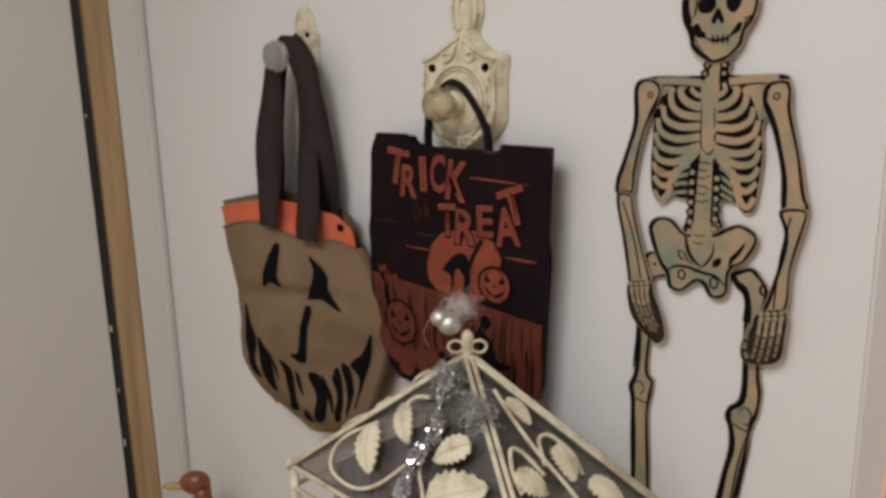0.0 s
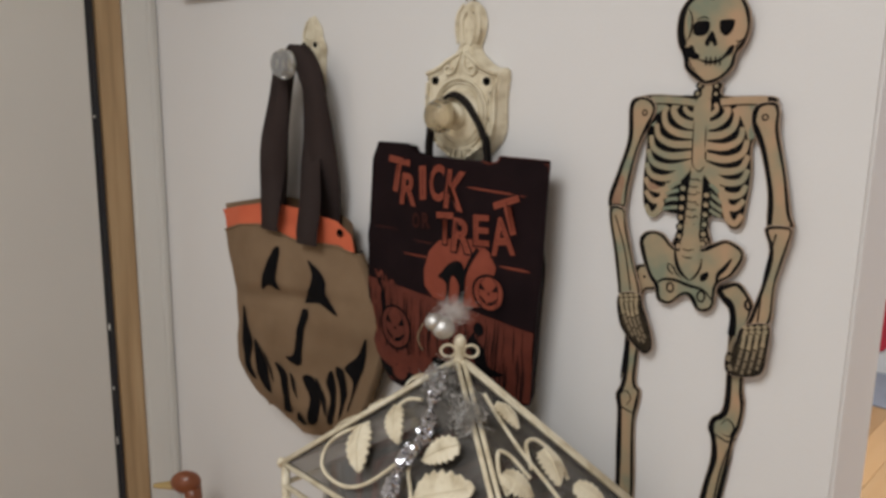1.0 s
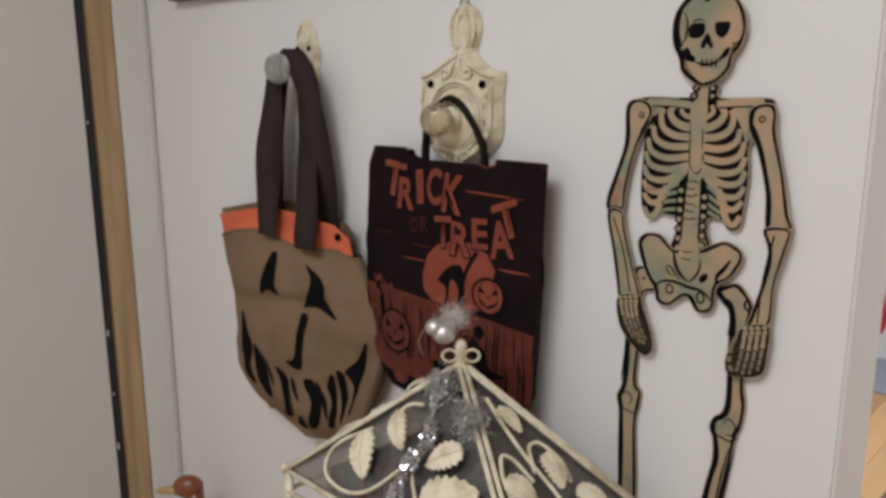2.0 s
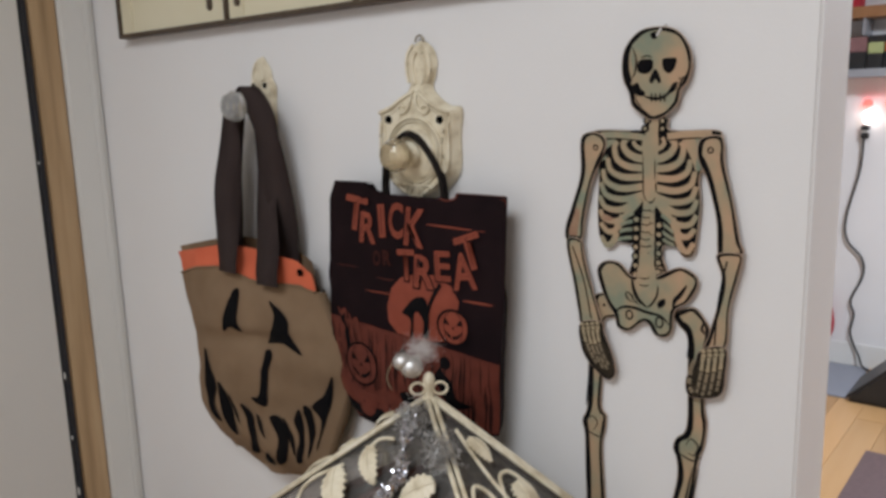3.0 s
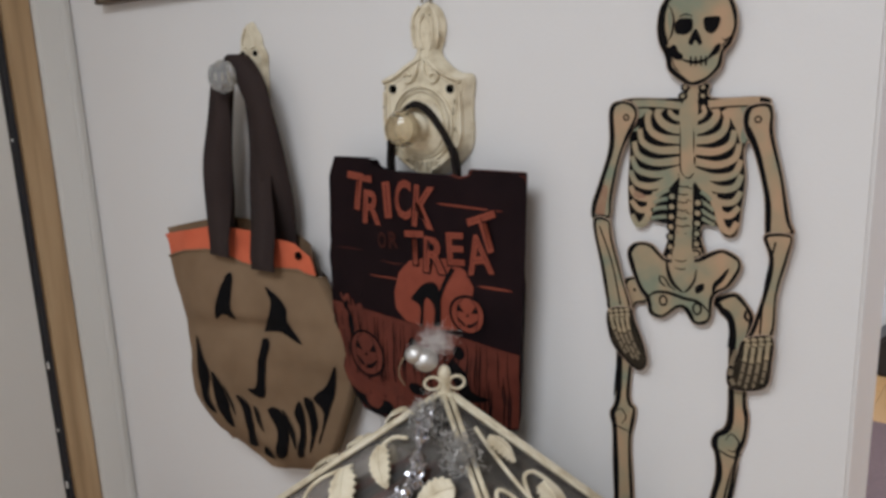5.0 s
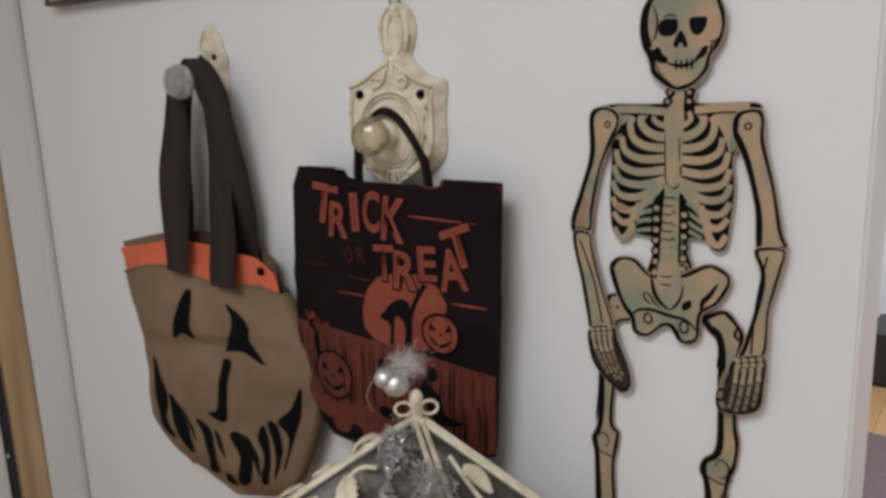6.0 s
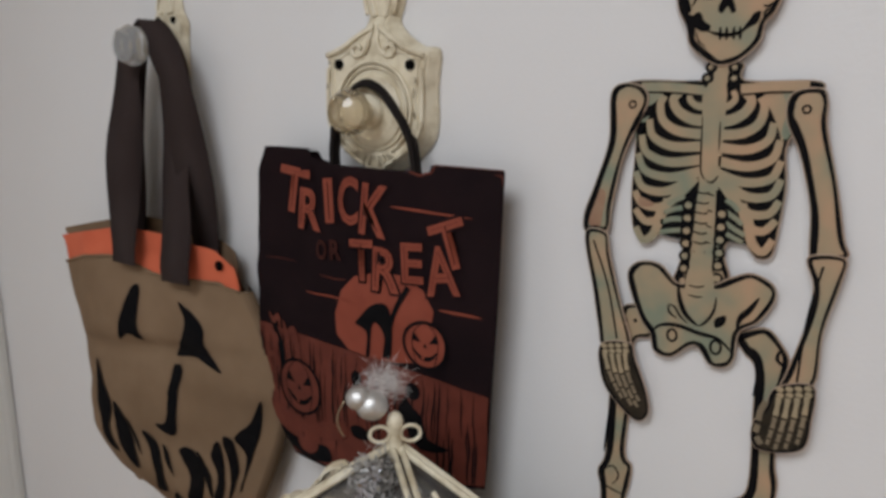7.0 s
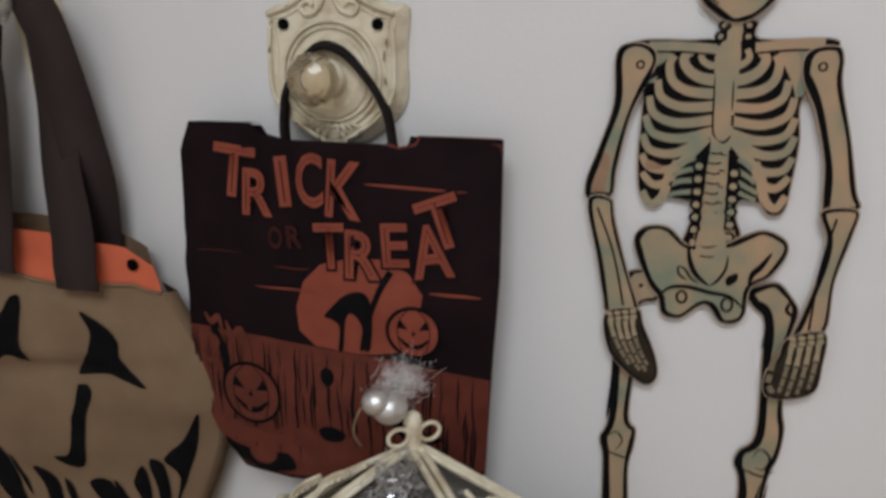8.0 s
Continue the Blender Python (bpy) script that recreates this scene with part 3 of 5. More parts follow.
def tote_sides(z):
    h = (z - TZ) * 1000
    rows = TOTE_ROWS
    h = min(max(h, rows[0][0]), rows[-1][0])
    for a, b in zip(rows, rows[1:]):
        if h <= b[0]:
            f = (h - a[0]) / (b[0] - a[0])
            return TX + (a[1] + f * (b[1] - a[1])) / 1000, TX + (a[2] + f * (b[2] - a[2])) / 1000
    return TX + rows[-1][1] / 1000, TX + rows[-1][2] / 1000


def tote_front(x, z):
    """The tote's front: a slack belly between its two side seams, with soft folds."""
    x0, x1 = tote_sides(z)
    u = min(max((x - x0) / max(x1 - x0, 1e-4), 0), 1)
    v = min(max((z - TZ + 0.19) / 0.30, 0), 1)
    seam = -0.050 + 0.012 * u
    belly = 0.006 + 0.020 * math.sin(math.pi * min(0.15 + 0.75 * v, 1))
    foot = 0.012 * max(0.0, 1 - v / 0.16) ** 2
    y = seam - belly * (1 - abs(2 * u - 1) ** 2.2) + foot
    fold = 0.008 * noise.noise(Vector((x * 9, z * 12, 1.7))) + 0.0030 * noise.noise(Vector((x * 22, z * 30, 5.0)))
    sag = 0.010 * math.exp(-((z - (TZ + 0.002 + 0.12 * (x - TX))) / 0.010) ** 2)
    return y + fold + sag * (1 - abs(2 * u - 1))


def ragged(pts, n, rough):
    """A brushed outline: smoothed, then frayed by a little noise."""
    return [(x + rough * noise.noise(Vector((x * 0.31, z * 0.31, 2.0))), z + rough * noise.noise(Vector((x * 0.33, z * 0.29, 7.0)))) for x, z in smooth_curve(pts, n)]


tote = thing("tote_bag", "brown burlap tote bag with painted face hanging from glass knob", "bag", (0, 0, 0))


def tote_grid(z_of, y_of, nu, nv):
    bm = bmesh.new()
    grid = []
    for j in range(nv + 1):
        row = []
        for i in range(nu + 1):
            x, z = z_of(i / nu, j / nv)
            row.append(bm.verts.new((x, y_of(x, z), z)))
        grid.append(row)
    for j in range(nv):
        for i in range(nu):
            bm.faces.new((grid[j][i], grid[j][i + 1], grid[j + 1][i + 1], grid[j + 1][i]))
    return bm


HEM = [(0.0, 76), (0.2, 91), (0.37, 97), (0.5, 93), (0.6, 86), (0.7, 84), (0.85, 87), (0.93, 87), (0.955, 82), (1.0, 80)]
LIP = [(0.0, 105), (0.2, 117), (0.4, 128), (0.55, 130), (0.75, 127), (0.92, 120), (1.0, 104)]


def along(table, f):
    """The height that a table of (share, millimetres) gives at the share f."""
    for (a, b), (c, d) in zip(table, table[1:]):
        if f <= c:
            return TZ + (b + (d - b) * (f - a) / (c - a)) / 1000
    return TZ + table[-1][1] / 1000


def rim_z(f):
    """Height of the burlap's hem along the front, 0 left to 1 right."""
    return along(HEM, f)


def tote_at(f, v):
    z = TZ - 0.202 + v * (rim_z(f) - TZ + 0.202)
    x0, x1 = tote_sides(z)
    return x0 + f * (x1 - x0), z


part("front_panel", tote_grid(tote_at, tote_front, 48, 48), BURLAP, tote, smooth=True)


def tote_back(f, v):
    z = TZ - 0.186 + v * (0.300 + 0.020 * math.sin(math.pi * f))
    x0, x1 = tote_sides(z)
    return x0 + 0.004 + f * (x1 - x0 - 0.022), z


def tote_rear(x, z):
    """The back hangs near the wall and comes forward to meet the front at the seams."""
    x0, x1 = tote_sides(z)
    u = min(max((x - x0) / (x1 - x0), 0), 1)
    return -0.013 - 0.034 * max(0, 1 - u / 0.3) ** 2 - 0.020 * max(0, (u - 0.8) / 0.2) ** 2


part("back_panel", tote_grid(tote_back, tote_rear, 24, 18), BURLAP, tote, smooth=True)
# side gusset that joins front and back round the seam
bm = bmesh.new()
edge = [tote_at(0, j / 40) for j in range(40, -1, -1)] + [tote_at(1, j / 40) for j in range(1, 41)]
rows = []
for x, z in edge:
    inset = 0.010 if x < TX else -0.022
    y = tote_front(x, z)
    rows.append([bm.verts.new((x, y, z)), bm.verts.new((x - 0.35 * inset, y * 0.6 - 0.006, z)), bm.verts.new((x + inset, -0.013, z))])
for q, w in zip(rows, rows[1:]):
    for j in (0, 1):
        bm.faces.new((q[j], w[j], w[j + 1], q[j + 1]))
part("side_gusset", bm, BURLAP, tote, smooth=True)
# turned-out orange lining above the hem
def lip_z(f):
    return along(LIP, f)


def lining_at(f, v):
    z = rim_z(f) - 0.001 + v * (lip_z(f) - rim_z(f) + 0.001)
    x0, x1 = tote_sides(z)
    return x0 + f * (x1 - x0), z


part("lining", tote_grid(lining_at, lambda x, z: tote_front(x, z) + 0.001 + 0.0015 * math.sin(x * 75), 40, 6), LINING, tote, "bright orange cloth lining", True)
part("hem", tube_bm([(x, tote_front(x, z) - 0.0004, z) for x, z in [tote_at(i / 40, 1.0) for i in range(41)]], 0.0018, 6), BURLAP, tote, smooth=True)
# painted face
for nm, pts in (("painted_eye", [(-19, 73), (-13, 64), (-19, 32), (-13, 10), (-35, 15), (-52, 6), (-45, 33), (-34, 56)]), ("painted_eye", [(48, 63), (70, 52), (84, 37), (87, 18), (107, -3), (73, 7), (37, 1), (38, 9), (53, 26), (57, 46)]),
                ("painted_nose", [(38, -6), (54, -10), (43, -44), (35, -87), (2, -82), (22, -74), (28, -46), (37, -20)])):
    part(nm, decal_bm(mm(ragged(pts, 4, 1.6), TX, TZ), tote_front, 0.0014, 0.006), INK, tote, "ragged black painted shape", True)
# the stitched grin: two big corner teeth and a row of wavering strokes
TEETH = [[(-111, -30), (-97, -59), (-83, -82), (-92, -112), (-79, -138), (-110, -126), (-117, -85)], [(-77, -74), (-56, -94), (-48, -126), (-42, -150), (-64, -145), (-76, -118)],
         [(-54, -89), (-46, -103), (-35, -130), (-42, -124), (-49, -108)], [(-28, -98), (-2, -109), (3, -142), (-1, -168), (-25, -176), (-12, -148), (-18, -121)],
         [(7, -105), (18, -113), (22, -139), (13, -128)], [(36, -104), (58, -100), (67, -128), (57, -165), (34, -177), (50, -133)], [(2, -181), (22, -161), (25, -182), (12, -186)],
         [(62, -99), (69, -108), (76, -130), (73, -156), (67, -128)], [(92, -83), (80, -99), (84, -124), (72, -164), (82, -163), (93, -124)],
         [(97, -78), (109, -82), (110, -115), (92, -158), (100, -119)], [(147, -28), (136, -73), (117, -121), (107, -141), (121, -96), (110, -76), (128, -57)]]
for pts in TEETH:
    part("painted_tooth", decal_bm(mm(ragged(pts, 4, 1.3), TX, TZ), tote_front, 0.0016, 0.006), INK, tote, "ragged black painted stroke")


def strap(name, pts, width, label=""):
    """Flat webbing along 3D points, its breadth along the wall."""
    bm = bmesh.new()
    rows = []
    pts = smooth_curve(pts, 8, False)
    for i, (x, y, z, w, tilt) in enumerate(pts):
        a, b = pts[max(i - 1, 0)], pts[min(i + 1, len(pts) - 1)]
        t = Vector((b[0] - a[0], b[1] - a[1], b[2] - a[2])).normalized()
        across = Vector((math.cos(tilt), math.sin(tilt), 0))
        across = (across - t * across.dot(t)).normalized()
        n = across.cross(t).normalized() * 0.0012
        h = across * w * width / 2
        c = Vector((x, y, z))
        rows.append([bm.verts.new(c - h - n), bm.verts.new(c + h - n), bm.verts.new(c + h + n), bm.verts.new(c - h + n)])
    for q, s in zip(rows, rows[1:]):
        for j in range(4):
            bm.faces.new((q[j], q[(j + 1) % 4], s[(j + 1) % 4], s[j]))
    bm.faces.new(rows[0])
    bm.faces.new(rows[-1])
    return part(name, bm, WEBBING, tote, label, True)


strap("strap", [(-0.264, -0.0715, 1.296, 1, 0), (-0.264, -0.070, 1.315, 1, 0), (-0.268, -0.063, 1.355, 1.0, 0.28), (-0.272, -0.055, 1.408, 1.0, 0.62), (-0.273, -0.047, 1.455, 1.0, 0.26), (-0.276, -0.039, 1.496, 0.95, 0.06), (-0.263, -0.032, 1.531, 0.6, 1.0),
                (-0.245, -0.027, 1.541, 0.55, 1.57), (-0.231, -0.026, 1.530, 0.6, 1.3), (-0.219, -0.026, 1.495, 0.8, 0.7), (-0.213, -0.030, 1.440, 0.9, 0.3), (-0.207, -0.042, 1.385, 0.95, 0.1), (-0.190, -0.058, 1.335, 1.05, 0.05), (-0.181, -0.070, 1.304, 1.1, 0), (-0.180, -0.071, 1.287, 1.1, 0)], 0.038, "brown webbing carrying strap")
strap("strap", [(-0.328, -0.019, 1.270, 1, 0), (-0.312, -0.021, 1.36, 1, 0.1), (-0.298, -0.026, 1.44, 0.9, 0.2), (-0.276, -0.030, 1.510, 0.7, 0.7), (-0.246, -0.032, 1.5445, 0.65, 1.57), (-0.226, -0.036, 1.530, 0.75, 0.8), (-0.205, -0.038, 1.493, 0.98, 0.12), (-0.197, -0.036, 1.447, 1.0, 0.36),
                (-0.190, -0.034, 1.405, 1.0, 0.46), (-0.186, -0.029, 1.365, 1.0, 0.24), (-0.190, -0.023, 1.325, 1, 0.05), (-0.194, -0.019, 1.275, 1, 0)], 0.038, "brown webbing carrying strap")
part("snap", lathe_bm([(0.005, 0), (0.005, 0.002), (0.003, 0.003)], pose(TX + 0.098, tote_front(TX + 0.098, TZ + 0.105) + 0.001, TZ + 0.105, 90), 12), HOLE, tote, "small dark snap fastener")

# ---- card skeleton ----
SX, SZ = 0.33, 1.40
skel = thing("skeleton_decoration", "jointed printed card skeleton hung on the wall", "decoration", (0, 0, 0))


def card(name, pts, y, mat=CARD, line=2.6, n=5, parent=None):
    """One die-cut limb: card with a pale edge, printed face and black contour."""
    o = smooth_curve(pts, n)
    p = part(name, slab_bm(mm(o, SX, SZ), y + 0.0012, y), CARD_EDGE, parent or skel)
    part("printed_face", slab_bm(mm(shrink(o, 0.6), SX, SZ), y, y - 0.0003), mat, p)
    bm = bmesh.new()
    k = len(o)
    area = sum(a[0] * b[1] - b[0] * a[1] for a, b in zip(o, o[1:] + o[:1]))
    outer, inner = shrink(o, 0.9), []
    for i in range(k):
        t = Vector(o[(i + 1) % k]) - Vector(o[i - 1])
        nx = (t.y if area > 0 else -t.y) / max(t.length, 1e-6)
        w = line * (1.08 + 0.75 * max(0.0, -nx) + 0.18 * math.sin(i * 0.7))
        inner.append(shrink(o, 0.9 + w)[i])
    va = [bm.verts.new((a, y - 0.0005, b)) for a, b in mm(outer, SX, SZ)]
    vb = [bm.verts.new((a, y - 0.0005, b)) for a, b in mm(inner, SX, SZ)]
    for i in range(k):
        bm.faces.new((va[i], va[(i + 1) % k], vb[(i + 1) % k], vb[i]))
    part("contour", bm, INK, p)
    return p


def lines(parent, y, strokes, mat=INK, taper=True):
    for w, pts in strokes:
        part("ink_line", ribbon_bm(mm(smooth_curve(pts, 5, False), SX, SZ), w * 1.25 / 1000, flat(y), 0, taper=taper), mat, parent)


def areas(parent, y, shapes, mat=INK, name="ink_area", n=4):
    for pts in shapes:
        bm = bmesh.new()
        bm.faces.new([bm.verts.new((x, y, z)) for x, z in mm(smooth_curve(pts, n), SX, SZ)])
        part(name, bm, mat, parent)


def loops(parent, y, rings, mat, rx, name):
    for x, z in rings:
        bm = bmesh.new()
        bm.faces.new([bm.verts.new((a, y, b)) for a, b in mm(ring_pts(x, z, rx, rx * 0.9, 12), SX, SZ)])
        part(name, bm, mat, parent)


# legs lie behind the hands
Y0 = -0.0035
leg = card("leg", [(-73, -135), (-75, -198), (-81, -217), (-78, -233), (-77, -271), (-75, -320), (-78, -350), (-96, -368), (-92, -376), (-60, -374), (-54, -352), (-53, -306), (-57, -244), (-54, -222), (-53, -206), (-59, -194), (-57, -135)], Y0, line=3.0)
lines(leg, Y0 - 0.0006, [(1.3, [(-79, -226), (-68, -230), (-56, -232)]), (1.2, [(-74, -214), (-68, -210), (-63, -217), (-68, -226)]), (1.6, [(-74, -236), (-71, -270), (-71, -320)]), (2.4, [(-76, -200), (-73, -170), (-71, -140)])])
leg = card("leg", [(15, -87), (26, -80), (37, -78), (46, -87), (52, -98), (49, -115), (48, -130), (49, -172), (52, -190), (50, -213), (45, -230), (40, -274), (33, -322), (34, -345), (52, -366), (46, -376), (14, -372), (8, -350), (13, -318), (19, -281), (24, -253), (23, -233), (19, -222), (22, -211), (32, -196), (31, -140), (30, -108), (22, -98)], Y0, line=3.0)
lines(leg, Y0 - 0.0006, [(1.4, [(20, -224), (31, -228), (40, -230), (48, -224)]), (1.3, [(32, -216), (37, -208), (44, -214), (41, -224), (34, -224)]), (1.6, [(40, -236), (34, -270), (28, -320)]), (1.4, [(45, -236), (40, -270), (34, -318)]), (5.0, [(22, -93), (30, -98), (34, -112), (31, -128)]), (2.2, [(46, -90), (44, -98), (50, -103)])])
hip = card("hip_joint", [(-68, -83), (-61, -76), (-46, -77), (-40, -87), (-44, -99), (-56, -105), (-56, -140), (-72, -144), (-71, -111)], Y0 - 0.0012, line=2.0)
areas(hip, Y0 - 0.0018, [ring_pts(-66, -90, 4, 5, 8), ring_pts(-56, -88, 1.6, 1.6, 8)])

Y1 = -0.0062
torso = card("torso", [(-15, 98), (-17, 87), (-61, 87), (-75, 82), (-64, 70), (-63, 37), (-64, 7), (-61, -20), (-50, -29), (-41, -21), (-26, -22), (-26, -39), (-28, -56), (8, -51), (5, -32), (6, -22), (16, -20), (25, -30), (35, -27), (38, -7), (40, 21), (38, 44), (44, 58), (50, 75), (57, 82), (50, 87), (9, 87), (7, 98)], Y1, line=2.8, n=4)
areas(torso, Y1 - 0.0006, [[(-62, 82), (-48, 83), (-45, 70), (-50, 61), (-56, 50), (-62, 44), (-63, 60), (-59, 70)], [(33, 82), (48, 82), (44, 66), (38, 50), (34, 54), (36, 68)]], CARD_GREEN, "shoulder_blade", 3)
areas(torso, Y1 - 0.0007, [[(-63, 55), (-58, 60), (-48, 66), (-43, 73), (-38, 79), (-45, 76), (-52, 70), (-60, 66)], [(-62, 56), (-54, 57), (-57, 47), (-61, 42)]], INK, "ink_area", 3)
# the dark of the chest, and the pale ribs that sweep out from the breastbone and curl up at the side
CHEST = [(-40, 82), (-16, 82), (-15, 24), (-36, 6), (-46, -20), (-53, -26), (-60, -16), (-62, 10), (-61, 36), (-57, 54), (-50, 68)]
RIBS = [[(-15, 69.5), (-21, 70), (-26, 74.5), (-24, 80)], [(-15, 60), (-24, 61), (-33, 66), (-37, 74), (-31, 80)], [(-15, 51), (-32, 52.5), (-43, 59), (-46, 70), (-43, 76)], [(-15, 43), (-36, 42), (-50, 48.5), (-53, 60)], [(-15, 34), (-38, 31), (-54, 37), (-58, 49)],
        [(-15, 26), (-36, 20.5), (-54, 24), (-60, 36)], [(-18, 22), (-38, 10.5), (-55, 12), (-61, 23)], [(-20, 20), (-32, 6), (-42, -1), (-55, 0), (-61, 9)], [(-36, 5), (-42, -9), (-52, -12), (-60, -4)], [(-41, -4), (-45, -20), (-53, -26), (-59, -17)]]
for s in (-1, 1):
    for k, g in enumerate([CHEST] + RIBS):
        pts = g if s < 0 else [(-10.5 - 0.93 * (x + 10.5), z + (1.0 if k > 6 else 0)) for x, z in g]
        if k == 0:
            areas(torso, Y1 - 0.0007, [pts], INK, "chest_shadow", 4)
        else:
            part("rib", ribbon_bm(mm(smooth_curve(pts, 6, False), SX, SZ), lambda f, k=k: (0.0052 if k == 1 else 0.0078 if k == 2 else 0.0070) * (1 - 0.34 * f), flat(Y1 - 0.0008 - 0.00001 * k), 0), CARD, torso)
part("sternum", slab_bm(mm(smooth_curve([(-17, 82), (-5, 82), (-5, 53), (-4, 24), (-10, 18), (-15, 23), (-16, 53)], 4), SX, SZ), Y1 - 0.0006, Y1 - 0.0010), CARD, torso)
# the open arch under the breastbone, with the rear ribs in its shadow
areas(torso, Y1 - 0.0007, [[(-16, 20), (-25, 14), (-36, 4), (-40, -8), (-42, -19), (-32, -22), (-24, -22), (-18, -20), (-17, 0)], [(-5, 20), (5, 14), (13, 5), (18, -9), (21, -20), (12, -21), (4, -19), (-3, -16), (-4, 0)]], INK, "arch_shadow", 4)
for w, pts in ((3.6, [(-25, 8), (-31, 5), (-36, 1)]), (3.6, [(-26, 0), (-33, -2), (-39, -5)]), (3.6, [(-26, -8), (-34, -9), (-41, -12)]), (3.4, [(-26, -16), (-33, -17), (-41, -19)]), (3.4, [(3, 8), (8, 5), (12, 1)]), (3.4, [(3, 0), (10, -4), (15, -8)]), (3.4, [(4, -8), (11, -12), (17, -15)]), (3.2, [(5, -15), (11, -18), (16, -20)])):
    part("back_rib", ribbon_bm(mm(smooth_curve(pts, 4, False), SX, SZ), w / 1000, flat(Y1 - 0.0009), 0), CARD_GREEN, torso)
lines(torso, Y1 - 0.0012, [(1.1, [(-16.5, 64), (-16, 45), (-15, 26), (-11, 20)]), (0.9, [(-4.5, 60), (-4, 40)]), (1.2, [(-11, 20), (-7, 19), (-3, 24)])])
areas(torso, Y1 - 0.0009, [[(-57, 5), (-50, 3), (-46, 0), (-53, -2), (-58, 0)]], CARD_RUST, "rust_shade", 3)
part("spine", ribbon_bm(mm([(-6, 99), (-7, 84), (-8, 78), (-9, 20), (-10, -20), (-11, -60), (-11, -72)], SX, SZ), lambda f: 0.0092 if f < 0.18 else 0.0130, flat(Y1 - 0.00085), 0), CARD, torso)
lines(torso, Y1 - 0.0012, [(0.9, [(-17, z), (-12, z - 1), (-8, z)]) for z in range(12, -58, -7)] + [(0.8, [(-9, z + 3), (-5, z + 2)]) for z in range(8, -50, -11)] + [(1.6, [(-18, 14), (-19, -20), (-20, -56)]), (1.4, [(-3, 14), (-2, -20), (-2, -50)]), (1.0, [(-12, 96), (-13, 88), (-16, 82)]), (1.0, [(0, 96), (-1, 88), (3, 82)])], taper=False)
for x, zs in ((-22, range(2, -58, -9)), (1, range(-2, -52, -9))):
    loops(torso, Y1 - 0.0010, [(x, z) for z in zs], INK, 4.6, "process_rim")
    loops(torso, Y1 - 0.0012, [(x, z) for z in zs], CARD, 2.6, "process")
NECK = [(-13, 95), (2, 95), (-15, 88), (2, 88)]
loops(torso, Y1 - 0.0010, NECK, INK, 4.2, "process_rim")
loops(torso, Y1 - 0.0012, NECK, CARD, 1.9, "process")
for pts in ([(-17, 80), (-39, 82), (-60, 82)], [(7, 81), (29, 83), (48, 83)]):
    part("collarbone", ribbon_bm(mm(smooth_curve(pts, 5, False), SX, SZ), 0.0062, flat(Y1 - 0.0012), 0), CARD, torso)
    part("ink_line", ribbon_bm(mm(smooth_curve([(x, z - 3.6) for x, z in pts], 5, False), SX, SZ), 0.0012, flat(Y1 - 0.0014), 0), INK, torso)

Y2 = -0.0076
pelvis = card("pelvis", [(-63, -51), (-55, -42), (-39, -42), (-25, -54), (-13, -48), (-1, -51), (10, -45), (24, -40), (38, -46), (40, -57), (31, -73), (19, -83), (17, -102), (11, -110), (0, -110), (-11, -98), (-27, -110), (-40, -108), (-44, -95), (-51, -86), (-60, -66)], Y2, line=2.4)
lines(pelvis, Y2 - 0.0010, [(3.0, [(-25, -54), (-23, -66), (-18, -76), (-9, -83)]), (1.6, [(2, -60), (1, -70), (-4, -79), (-9, -83)]), (3.4, [(30, -56), (24, -66), (19, -72), (17, -80)]), (1.4, [(-31, -70), (-26, -72), (-22, -78), (-16, -82)]), (1.4, [(-31, -70), (-30, -76), (-24, -80)])])
areas(pelvis, Y2 - 0.0008, [[(-18, -42), (-10, -38), (-2, -42), (0, -58), (-3, -72), (-9, -80), (-17, -70), (-20, -56)]], CARD, "sacrum")
areas(pelvis, Y2 - 0.0010, [[(2, -76), (9, -72), (9, -78), (3, -82)]], INK, "foramen", 3)
part("spine", ribbon_bm(mm([(-10, -30), (-10.5, -50)], SX, SZ), 0.0150, flat(Y2 - 0.0009), 0), CARD, pelvis)
lines(pelvis, Y2 - 0.0009, [(1.0, [(-18, -54), (-12, -55), (-6, -53)]), (1.0, [(-18, -61), (-12, -62), (-7, -61)]), (2.4, [(-43, -94), (-36, -87), (-24, -85), (-8, -88), (6, -90), (17, -100)])])
for x, z, rx, rz in ((-27, -93, 3.4, 4.4), (4, -96, 3.6, 5)):
    part("ink_ring", ribbon_bm(mm(ring_pts(x, z, rx, rz, 16), SX, SZ), 0.0018, flat(Y2 - 0.0009), 0, True), INK, pelvis)

